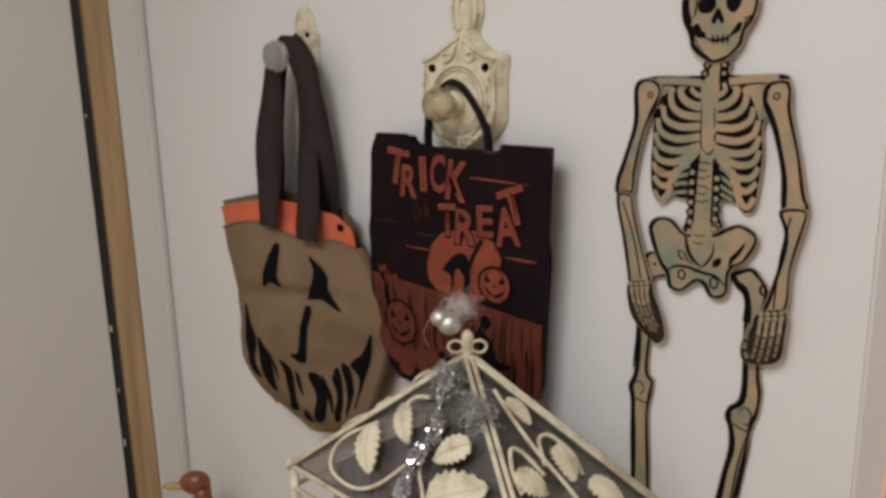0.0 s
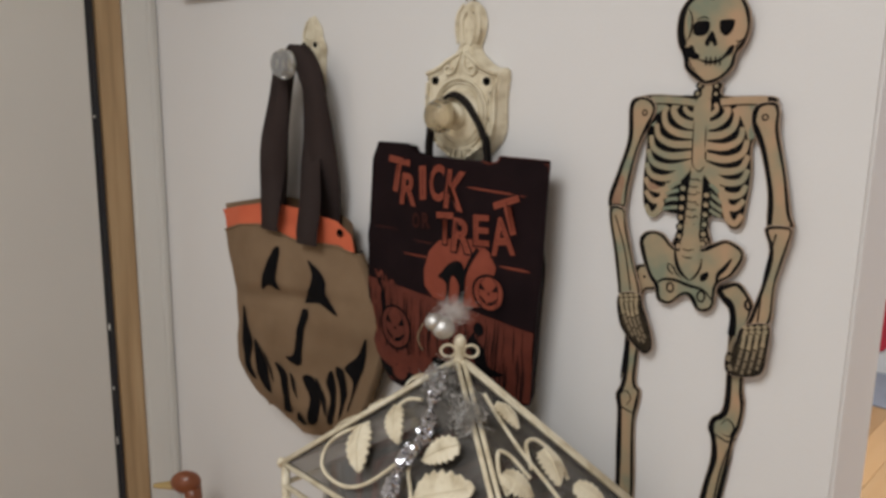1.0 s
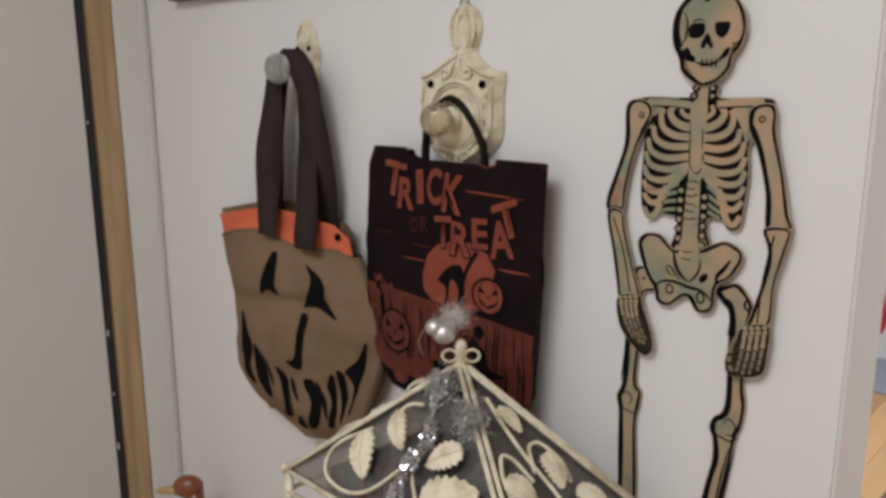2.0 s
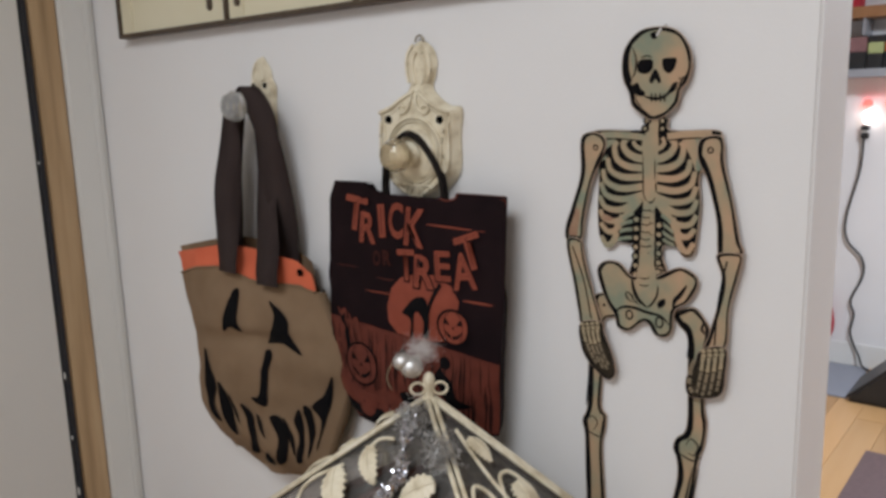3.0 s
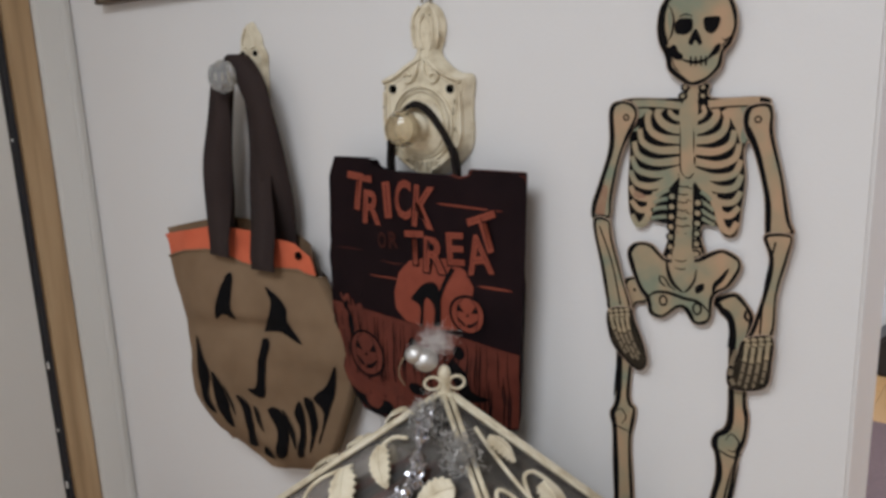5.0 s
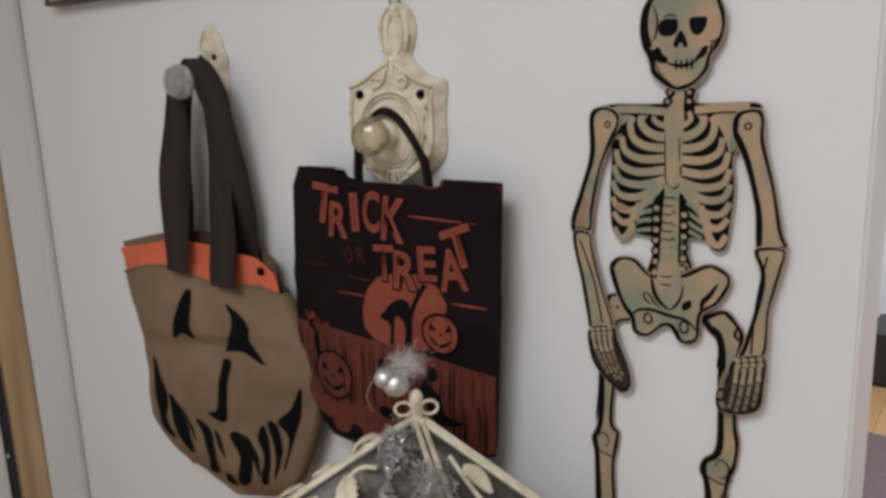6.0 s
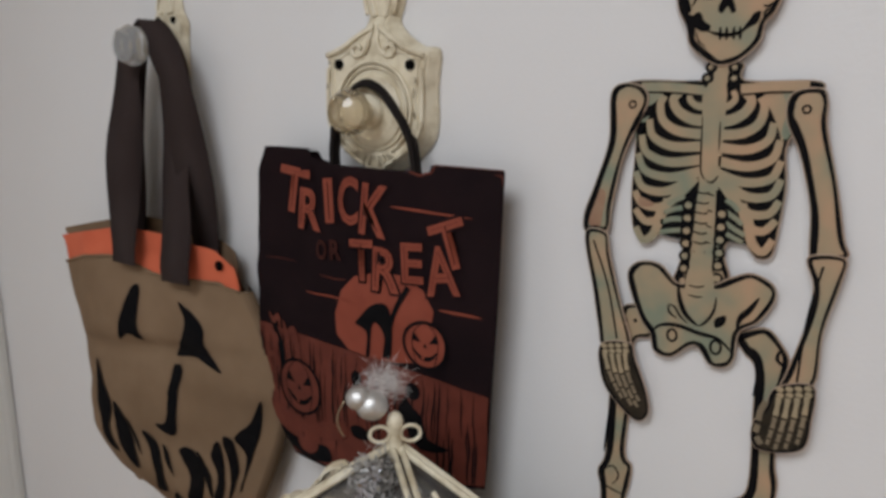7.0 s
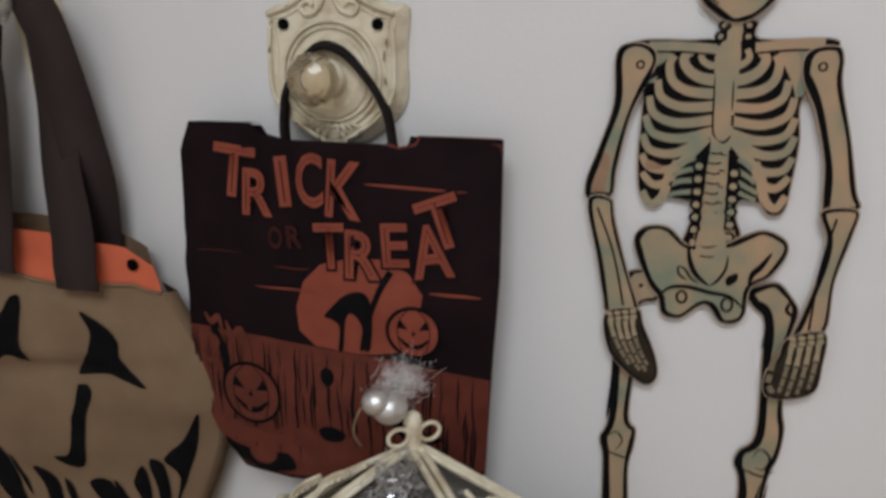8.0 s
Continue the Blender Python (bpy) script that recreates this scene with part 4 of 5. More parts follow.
Y3 = -0.0086
for nm, up, fore, hand, s in (("arm", [(-82, 77), (-72, 85), (-58, 82), (-54, 72), (-61, 55), (-70, 33), (-77, -2), (-80, -22), (-97, -25), (-99, -11), (-91, 13), (-82, 44)], [(-97, -25), (-80, -23), (-76, -40), (-65, -78), (-57, -101), (-59, -107), (-79, -110), (-83, -97), (-89, -66)], [(-80, -109), (-57, -104), (-52, -116), (-42, -140), (-40, -157), (-50, -164), (-70, -149), (-79, -133)], -1), ("arm", [(36, 74), (42, 81), (56, 82), (60, 74), (61, 58), (70, 23), (77, -10), (80, -22), (60, -28), (57, -19), (55, 8), (46, 41), (37, 60)], [(57, -24), (79, -22), (78, -40), (71, -73), (69, -109), (49, -115), (52, -101), (60, -68), (62, -43)], [(46, -115), (69, -109), (70, -134), (67, -154), (51, -162), (35, -161), (33, -145), (40, -131)], 1)):
    arm = card(nm, up, Y3, line=2.4)
    jx, jz = (-65, 70) if s < 0 else (48, 69)
    part("rivet", ribbon_bm(mm(ring_pts(jx, jz, 2.4, 2.4, 14), SX, SZ), 0.0014, flat(Y3 - 0.0007), 0, True), INK, arm)
    lines(arm, Y3 - 0.0006, [(2.0, [(jx + s * 4 - 12 * s, jz - 4), (jx - 4 * s, jz - 12), (jx + 2 * s, jz - 24)]), (1.3, [(up[7][0], up[7][1] + 2), (up[8][0] + 6, up[8][1] + 5), (up[8][0], up[8][1] + 3)])])
    f = card("forearm", fore, Y3 - 0.0013, line=1.8, parent=arm)
    mx = [(fore[0][0] + fore[1][0]) / 2, (fore[0][1] + fore[1][1]) / 2]
    ex = [(hand[0][0] + hand[1][0]) / 2, hand[0][1] + 6]
    part("ink_line", ribbon_bm(mm(smooth_curve([(mx[0] - 1, mx[1] - 6), ((mx[0] + ex[0]) / 2 - 2 * s, (mx[1] + ex[1]) / 2), (ex[0] + 1, ex[1])], 5, False), SX, SZ), 0.0016, flat(Y3 - 0.0020), 0), INK, f)
    if s < 0:
        areas(arm, Y3 - 0.0004, [[(-88, 8), (-82, 6), (-84, -10), (-86, -20), (-95, -18), (-94, -6)]], CARD_RUST, "rust_shade", 3)
    h = card("hand", hand, Y3 - 0.0026, CARD_DARK, line=1.2, parent=arm)
    (wx0, wz0), (wx1, wz1) = hand[0], hand[1]
    drift = (22, -30) if s < 0 else (-6, -34)

    def on_hand(u, v):
        """u across the wrist, v down to the finger tips."""
        spread = 1.0 - (0.38 if s < 0 else -0.10) * v
        return wx0 + (wx1 - wx0) * (0.5 + (u - 0.5) * spread) + drift[0] * v * v * 0.9, wz0 + (wz1 - wz0) * u - 48 * v

    # each finger is a row of bones, light near the wrist and browner towards the tip
    for i in range(4):
        u = 0.13 + 0.245 * i
        reach = (0.86, 0.97, 1.0, 0.92)[i] if s < 0 else (0.92, 1.0, 0.98, 0.90)[i]
        for a, b, m in ((0.17, 0.47, CARD_BONE), (0.50, 0.69, CARD_SHADE), (0.72, 0.85, CARD_SHADE), (0.88, 0.97, CARD_SHADE)):
            bone = [on_hand(u, (a + (b - a) * q / 6) * reach) for q in range(7)]
            part("finger_bone", ribbon_bm(mm(bone, SX, SZ), lambda f, a=a: (0.0040 - 0.0010 * a) * (0.72 + 0.28 * abs(2 * f - 1)), flat(Y3 - 0.0033), 0), m, h)
    for i in range(4):
        for row in (0.03, 0.12):
            bm = bmesh.new()
            cx, cz = on_hand(0.13 + 0.245 * i + (0.03 if row > 0.1 else 0), row)
            bm.faces.new([bm.verts.new((a, Y3 - 0.0035, b)) for a, b in mm(ring_pts(cx, cz, 2.5, 1.9, 10), SX, SZ)])
            part("wrist_bone", bm, CARD_BONE, h)
    if s > 0:
        for pts in ([(41, -126), (38, -134), (37, -141)], [(37, -144), (36, -150)], [(37, -153), (40, -158)]):
            part("thumb_bone", ribbon_bm(mm(smooth_curve(pts, 4, False), SX, SZ), 0.0040, flat(Y3 - 0.0034), 0), CARD_SHADE, h)

Y4 = -0.0086
skull = card("skull", [(-1, 179), (15, 174), (26, 160), (29, 144), (25, 129), (19, 122), (17, 111), (6, 100), (-4, 96), (-14, 98), (-28, 109), (-31, 121), (-37, 132), (-39, 148), (-35, 164), (-21, 177)], Y4, line=2.6)
areas(skull, Y4 - 0.0006, [[(-36, 146), (-34, 158), (-27, 169), (-31, 156), (-31, 142), (-28, 131), (-34, 132)], [(-33, 129), (-25, 127), (-26, 119), (-27, 110), (-30, 119)]], INK, "temple_shadow")
areas(skull, Y4 - 0.0007, [[(-29, 152), (-27, 157), (-25.5, 148), (-27, 140)]], CARD_GREEN, "temple")
lines(skull, Y4 - 0.0009, [(1.4, [(-28, 162), (-24, 152), (-25, 140), (-28, 134)]), (1.2, [(21, 131), (18, 128), (20, 123)]), (1.2, [(24, 135), (20, 132), (17, 133)]), (1.0, [(-20, 152), (-14, 154), (-8, 152)])])
areas(skull, Y4 - 0.0007, [[(-23, 146.5), (-20, 150.5), (-14, 151), (-8, 149.5), (-8, 142), (-12, 138.5), (-17, 138), (-22, 140)], [(1, 147), (2, 150.5), (8, 151), (14.5, 150), (14, 144), (11, 139), (7, 137.5), (2.5, 141)], [(-6.5, 141), (-3.5, 140.5), (0.5, 131), (-2, 129), (-5, 133), (-8, 129), (-11, 132)], [(-26, 129), (-22, 130), (-19, 124.5), (-15, 121.5), (-16, 118), (-22, 118.5), (-27, 123)], [(16, 129), (12, 128.5), (9, 124), (6, 119), (14, 122)], [(-11, 172), (-7, 175), (-3, 172), (-7, 168)]], INK, "socket")
lines(skull, Y4 - 0.0008, [(2.0, [(-16, 118), (-10, 116), (-4, 115.3), (3, 116.5), (10, 120.5)]), (0.9, [(-24, 119), (-22, 112), (-17, 108)])] + [(1.6, [(x, 120.5), (x + 0.4, 112)]) for x in (-8.5, -4.5, 0, 4)] + [(1.2, [(18, 124), (15, 112), (4, 102)]), (1.6, [(-25, 112), (-16, 103), (-10, 100)])])
part("hanging_string", tube_bm([(SX - 0.004, Y4 - 0.001, SZ + 0.171), (SX - 0.001, Y4 - 0.0016, SZ + 0.176), (SX, -0.001, SZ + 0.181)], 0.0010, 6), FEATHER, skel, "white hanging string")

# ---- ivory wire rack with a glazed hip roof ----
CX, CY, CA, CB = 0.136, -0.120, 0.178, 0.100
EAVE, PEAK = 1.075, 1.222
rack = thing("wire_rack", "ivory painted iron media rack with glazed leaf-scrolled roof", "rack", (CX, CY, 0))
rack.matrix_world = pose(CX, CY, 0, 0, 0, -3)
corners = [(-CA, -CB), (CA, -CB), (CA, CB), (-CA, CB)]
for i, (x, y) in enumerate(corners):
    top = Vector((0, 0, PEAK))
    foot = Vector((x, y, EAVE))
    side = (foot - top).cross(Vector((0, 0, 1))).normalized() * 0.0034
    bm = bmesh.new()
    for s in (-1, 1):
        tube_bm([top * 0.98 + foot * 0.02 + side * s, foot + side * s], 0.0026, 8, bm)
    part("hip_rod", bm, IVORY, rack, smooth=True)
    x2, y2 = corners[(i + 1) % 4]
    for nm, z in (("eave_rod", EAVE), ("upper_rail", EAVE - 0.026), ("middle_rail", 0.80), ("middle_rail", 0.40), ("foot_rail", 0.06)):
        part(nm, tube_bm([(x, y, z), (x2, y2, z)], 0.0029, 8), IVORY, rack, smooth=True)
    part("post", tube_bm([(x * 0.98, y * 0.98, 0), (x * 0.98, y * 0.98, EAVE)], 0.005, 8), IVORY, rack, smooth=True)
    part("eave_ball", lathe_bm([(0.001, -0.006), (0.005, -0.004), (0.006, 0), (0.005, 0.004), (0.001, 0.006)], pose(x, y, EAVE), 10), IVORY, rack, smooth=True)
    a, b, c = Vector((x, y, EAVE)), Vector((x2, y2, EAVE)), Vector((0, 0, PEAK - 0.004))
    inward = ((a + b) / 2 - Vector((0, 0, EAVE))).normalized() * -0.004
    bm = bmesh.new()
    f = [bm.verts.new(v + inward * k) for k in (1.0, 1.6) for v in (a, b, c)]
    bm.faces.new(f[:3])
    bm.faces.new(f[3:])
    for j in range(3):
        bm.faces.new((f[j], f[(j + 1) % 3], f[(j + 1) % 3 + 3], f[j + 3]))
    pane = part("roof_pane", bm, PANE, rack, "grey glass roof pane")
    pane.visible_shadow = False


def leaf_bm(base, tip, across, normal, bm):
    """A cast leaf with a toothed edge and raised veins."""
    base, tip = Vector(base), Vector(tip)
    ax = tip - base
    n = 14
    mid, left, right = [], [], []
    for i in range(n + 1):
        f = i / n
        w = across * 2.35 * f ** 0.45 * (1 - f) ** 0.75 * (1 + 0.12 * (1 if i % 2 else -1)) * (0 if i in (0, n) else 1)
        s = ax.normalized().cross(normal).normalized()
        c = base + ax * f + normal * 0.004 * math.sin(math.pi * f) + s * 0.02 * ax.length * math.sin(math.pi * f)
        mid.append(c + normal * 0.0022)
        left.append(c - s * w + normal * (0.0006 if i % 2 else 0.0016))
        right.append(c + s * w + normal * (0.0006 if i % 2 else 0.0016))
    for side in (left, right):
        vs, vm = [bm.verts.new(p) for p in side], [bm.verts.new(p) for p in mid]
        lo = [bm.verts.new(p - normal * 0.0022) for p in side]
        for i in range(n):
            bm.faces.new((vm[i], vm[i + 1], vs[i + 1], vs[i]))
            bm.faces.new((vs[i], vs[i + 1], lo[i + 1], lo[i]))
    tube_bm([p + normal * 0.0006 for p in mid], lambda f: 0.0012 - 0.0008 * f, 5, bm)
    return bm


def roof_point(i, u, v, out=0.004):
    """A point on roof face i: u along the eave (-1 to 1), v from eave (0) to peak (1)."""
    (x, y), (x2, y2) = corners[i], corners[(i + 1) % 4]
    a, b, c = Vector((x, y, EAVE)), Vector((x2, y2, EAVE)), Vector((0, 0, PEAK))
    m = (a + b) / 2
    n = (b - a).cross(c - a).normalized()
    return m + (b - m) * u * (1 - v) + (c - m) * v + n * out, n


SCROLLS = [[(-0.36, 0.70), (-0.64, 0.67), (-0.66, 0.58)], [(-0.76, 0.46), (-0.88, 0.34), (-0.85, 0.22), (-0.68, 0.10), (-0.45, 0.07), (-0.29, 0.13), (-0.15, 0.29), (-0.04, 0.42), (0.05, 0.60)],
           [(0.05, 0.60), (0.01, 0.36), (0.14, 0.21), (0.20, 0.03)], [(0.14, 0.21), (0.40, 0.10), (0.62, 0.16), (0.74, 0.30)], [(-0.20, 0.03), (0.02, 0.10), (0.16, 0.18)]]
SCROLLS_SIDE = [[(-0.16, 0.80), (-0.16, 0.68), (-0.10, 0.52), (-0.01, 0.38), (0.02, 0.29), (0.06, 0.03)], [(-0.24, 0.40), (-0.40, 0.51), (-0.66, 0.55), (-0.82, 0.48), (-0.80, 0.38)],
                [(-0.12, 0.43), (0.12, 0.53), (0.45, 0.53), (0.55, 0.43), (0.39, 0.33)], [(0.03, 0.24), (0.3, 0.10), (0.6, 0.14)], [(0.02, 0.26), (-0.3, 0.12), (-0.7, 0.18)]]
LEAVES = [((-0.78, 0.43), (-0.37, 0.18), 0.015), ((-0.68, 0.61), (-0.20, 0.42), 0.011), ((0.66, 0.56), (0.16, 0.40), 0.012), ((0.19, 0.21), (0.82, 0.40), 0.020), ((0.45, 0.04), (0.80, 0.10), 0.014)]
LEAVES_SIDE = [((-0.84, 0.46), (-0.40, 0.33), 0.012), ((0.36, 0.48), (0.14, 0.32), 0.012), ((0.38, 0.30), (0.52, 0.14), 0.012), ((-0.60, 0.20), (-0.25, 0.06), 0.012), ((0.02, 0.74), (0.18, 0.60), 0.008)]
for i in range(4):
    front = i in (0, 2)
    for sc in (SCROLLS if front else SCROLLS_SIDE):
        part("scroll", tube_bm([roof_point(i, u, v)[0] for u, v in smooth_curve(sc, 7, False)], 0.0021, 7), IVORY, rack, smooth=True)
    for b, t, w in (LEAVES if front else LEAVES_SIDE):
        p, n = roof_point(i, *b, 0.006)
        q, _ = roof_point(i, *t, 0.006)
        part("leaf", leaf_bm(p, q, w, n, bmesh.new()), IVORY, rack)
# finial with two loops
part("finial", lathe_bm([(0.004, 0), (0.0058, 0.006), (0.0054, 0.018), (0.0044, 0.022), (0.0058, 0.026), (0.0064, 0.031), (0.0050, 0.036), (0.002, 0.0385)], pose(0, 0, PEAK - 0.014), 14), IVORY, rack, smooth=True)
for s in (-1, 1):
    loop = [(s * (0.004 + 0.0074 * (1 - math.cos(a))), -0.002, PEAK + 0.008 + 0.0064 * math.sin(a)) for a in [k * 2 * math.pi / 18 for k in range(18)]]
    turn = Matrix.Rotation(math.radians(45), 3, "Z")
    part("finial_loop", tube_bm([turn @ Vector(p) for p in loop], 0.0015, 7, closed=True), IVORY, rack, smooth=True)
# shelves and the cases that stand on them
for z in (0.06, 0.40, 0.80):
    part("shelf", box_bm(-CA * 0.96, CA * 0.96, -CB * 0.94, CB * 0.94, z - 0.002, z + 0.002), IVORY, rack)
COVERS = [material("case_" + n, c, 0.35, second=tuple(v * 0.6 for v in c), scale=30) for n, c in (("white", (0.55, 0.53, 0.50)), ("black", (0.02, 0.02, 0.022)), ("red", (0.24, 0.05, 0.04)), ("blue", (0.11, 0.14, 0.18)), ("brown", (0.22, 0.12, 0.08)), ("grey", (0.22, 0.22, 0.22)), ("dark", (0.05, 0.045, 0.045)))]
rnd = random.Random(2)
for z, n in ((0.802, 14), (0.402, 14), (0.062, 14)):
    x = -CA * 0.90
    while x < CA * 0.86:
        w = rnd.choice((0.0090, 0.0105, 0.0105, 0.013))
        room = EAVE + (PEAK - EAVE) * (1 - max((abs(x + w / 2) + w) / CA, 0.66)) - 0.020
        tall_case = room - z - rnd.choice((0.0, 0.004, 0.012)) if z > 0.7 else 0.19
        case = part("media_case", box_bm(-w / 2 + 0.0004, w / 2 - 0.0004, -0.058, 0.058, 0, tall_case, 0.001), rnd.choice(COVERS))
        case.matrix_world = pose(CX, CY, 0, 0, 0, -3) @ pose(x + w / 2, rnd.uniform(-0.003, 0.003), z)
        tagged(case, "thin upright media case on the rack shelf", "media case", "media cases in the rack")
        x += w

# ---- silver trimmings on the rack's peak ----
garland = thing("foil_garland", "crumpled twisted silver foil garland draped over the roof", "garland", (0, 0, 0))
R3 = pose(CX, CY, 0, 0, 0, -3)
line = []
for u, v in ((0.08, 0.84), (0.08, 0.71), (0.13, 0.58), (0.12, 0.50), (0.01, 0.40), (0.01, 0.30), (0.02, 0.17), (0.02, 0.0), (0.02, -0.12)):
    line.append(tuple(R3 @ roof_point(0, u, v, 0.013)[0]))
line = smooth_curve(line, 22, False)
rnd = random.Random(8)
for turn in range(3):
    pts = []
    for i, p in enumerate(line):
        a = i * 0.30 + turn * 2.094
        r = 0.0042 + 0.0020 * math.sin(i * 0.16) + rnd.uniform(-0.0006, 0.0006)
        pts.append(Vector(p) + Vector((math.cos(a) * r, math.sin(a) * r * 0.5, math.sin(a) * r)))
    bm = tube_bm(pts, lambda f: 0.0034 + 0.0014 * math.sin(f * 61 + turn), 8)
    for v in bm.verts:
        v.co += Vector((noise.noise(v.co * 190), noise.noise(v.co * 180 + Vector((3, 1, 2))), noise.noise(v.co * 185 + Vector((7, 5, 1))))) * 0.0040
    part("foil_strand", bm, FOIL, garland)
ornament = thing("bird_ornament", "silver ball ornament with white down on wire", "ornament", (0, 0, 0))
OX, OY, OZ = CX - 0.012, CY - 0.012, PEAK + 0.034
for dx, dy, dz, r, nm in ((0.001, -0.001, -0.002, 0.0120, "body"), (-0.006, -0.007, 0.004, 0.0098, "head")):
    bm = bmesh.new()
    bmesh.ops.create_uvsphere(bm, u_segments=20, v_segments=14, radius=r, matrix=pose(OX + dx, OY + dy, OZ + dz) @ Matrix.Diagonal((1.0, 1.0, 0.92, 1)))
    part(nm, bm, SILVER, ornament, smooth=True)
bm = bmesh.new()
for i in range(700):
    at = Vector((rnd.gauss(0.006, 0.0075), rnd.gauss(0.006, 0.0075), rnd.gauss(0.014, 0.006)))
    base = Vector((OX, OY, OZ)) + at
    d = Vector((rnd.gauss(0.25, 0.6), rnd.gauss(0.25, 0.6), rnd.gauss(0.3, 0.6))).normalized()
    L = rnd.uniform(0.004, 0.010)
    bend = Vector((rnd.uniform(-1, 1), rnd.uniform(-1, 1), rnd.uniform(-1, 1))) * 0.003
    tube_bm([base, base + d * L * 0.5 + bend * 0.5, base + d * L - bend * 0.3], lambda f: 0.00011 * (1.2 - f), 3, bm)
tagged(part("down_tuft", bm, FEATHER, ornament, "wispy white down"), kind="stuff")
part("wire_hanger", tube_bm([Vector((OX - 0.014, OY - 0.014, OZ + 0.002)) + Vector((-0.004 * math.sin(a), -0.004 * math.sin(a), -0.028 * a / 3)) for a in [k * 0.3 for k in range(11)]], 0.0007, 5), BRASS, ornament, smooth=True)
# crumpled silver net under the finial
for nm, u0, v0, spread in (("net_bow", -0.04, 0.84, 0.018), ("net_bow", 0.95, 0.72, 0.020)):
    bow = thing(nm, "crumpled sheer silver net ribbon on the roof peak", "ribbon", (0, 0, 0))
    c = R3 @ roof_point(0, u0, v0, 0.010)[0]
    bm = bmesh.new()
    for i in range(420):
        a = Vector((rnd.gauss(0, 1), rnd.gauss(0, 0.7), rnd.gauss(0, 0.9))) * spread * 0.48
        d = Vector((rnd.gauss(0, 1), rnd.gauss(0, 0.7), rnd.gauss(0, 1))).normalized() * rnd.uniform(0.004, 0.010)
        kink = Vector((rnd.gauss(0, 1), rnd.gauss(0, 1), rnd.gauss(0, 1))) * 0.0015
        tube_bm([c + a, c + a + d * 0.5 + kink, c + a + d], rnd.choice((0.00018, 0.00025, 0.0006)), 3, bm)
    tagged(part("net", bm, NET, bow), kind="stuff")

# ---- panelled mirror above, the reflected room put in as cream colour ----
fr = thing("picture_frame", "dark bronze edged mirror with panes coloured as cream reflections", "picture frame", (0, 0, 0))
FX0, FX1, FZ0, FZ1 = -0.580, 0.560 - 0.35, 1.632, 1.95
part("backing", box_bm(FX0 + 0.004, FX1 - 0.004, -0.010, -0.001, FZ0 + 0.004, FZ1 - 0.004), BRONZE, fr)
for nm, b in (("bottom_rail", (FX0, FX1, -0.021, -0.001, FZ0, FZ0 + 0.006)), ("top_rail", (FX0, FX1, -0.021, -0.001, FZ1 - 0.006, FZ1)), ("side_rail", (FX0, FX0 + 0.006, -0.0205, -0.001, FZ0 + 0.006, FZ1 - 0.006)), ("side_rail", (FX1 - 0.006, FX1, -0.0205, -0.001, FZ0 + 0.006, FZ1 - 0.006)),
              ("divider", (-0.301, -0.293, -0.020, -0.010, FZ0 + 0.006, FZ1 - 0.006)), ("divider", (-0.050, -0.042, -0.020, -0.010, FZ0 + 0.006, FZ1 - 0.006))):
    part(nm, box_bm(*b, 0.001), BRONZE, fr)
for x0, x1 in ((FX0 + 0.006, -0.301), (-0.293, -0.050), (-0.042, FX1 - 0.006)):
    part("panel", box_bm(x0 + 0.001, x1 - 0.001, -0.016, -0.010, FZ0 + 0.0065, FZ1 - 0.007), CREAM_REFLECTION, fr, "mirror pane coloured as a cream reflection")
    part("inner_bevel", box_bm(x0 + 0.030, x0 + 0.034, -0.0175, -0.016, FZ0 + 0.010, FZ1 - 0.012), CREAM_REFLECTION, fr)
for x in (-0.335, -0.272, -0.072, -0.020):
    part("clasp", box_bm(x - 0.006, x + 0.006, -0.0195, -0.016, 1.654, 1.672, 0.002), BRONZE, fr, "small dark clasp")

# ---- duck-headed umbrella in the corner ----
um = thing("umbrella", "folded umbrella with carved wooden duck head handle", "umbrella", (-0.585, -0.075, 0))
um.matrix_world = pose(-0.500, -0.050, 0.0, 1.6, -1.0, 0)
HZ = 0.815
part("neck", tube_bm([(0, 0, HZ - 0.14), (0, 0, HZ - 0.06), (0.003, 0, HZ - 0.02), (0, 0, HZ)], lambda f: 0.0115 + 0.004 * f, 14), DUCK, um, smooth=True)
bm = bmesh.new()
aim = Vector((-0.75, -0.66, 0)).normalized()
bmesh.ops.create_uvsphere(bm, u_segments=20, v_segments=14, radius=0.021, matrix=Matrix.Translation(aim * 0.010 + Vector((0, 0, HZ + 0.010))) @ Matrix.Rotation(math.atan2(aim.y, aim.x), 4, "Z") @ Matrix.Diagonal((1.25, 0.85, 0.95, 1)))
part("head", bm, DUCK, um, smooth=True)
bm = tube_bm([aim * d + Vector((0, 0, HZ + 0.006 - d * 0.05)) for d in (0.028, 0.042, 0.056, 0.066)], lambda f: 0.0105 - 0.0055 * f, 12)
for v in bm.verts:
    v.co.z = HZ + 0.004 + (v.co.z - HZ - 0.004) * 0.75
part("beak", bm, BEAK, um, "yellowish carved beak", True)
part("canopy", tube_bm([(0, 0, 0.10), (0, 0, 0.18), (0, 0, 0.40), (0, 0, HZ - 0.13)], lambda f: 0.008 + 0.022 * math.sin(math.pi * (0.2 + 0.65 * f)), 16), CANOPY, um, smooth=True)
part("shaft", tube_bm([(0, 0, 0.0), (0, 0, 0.12)], 0.004, 8), BRASS, um)

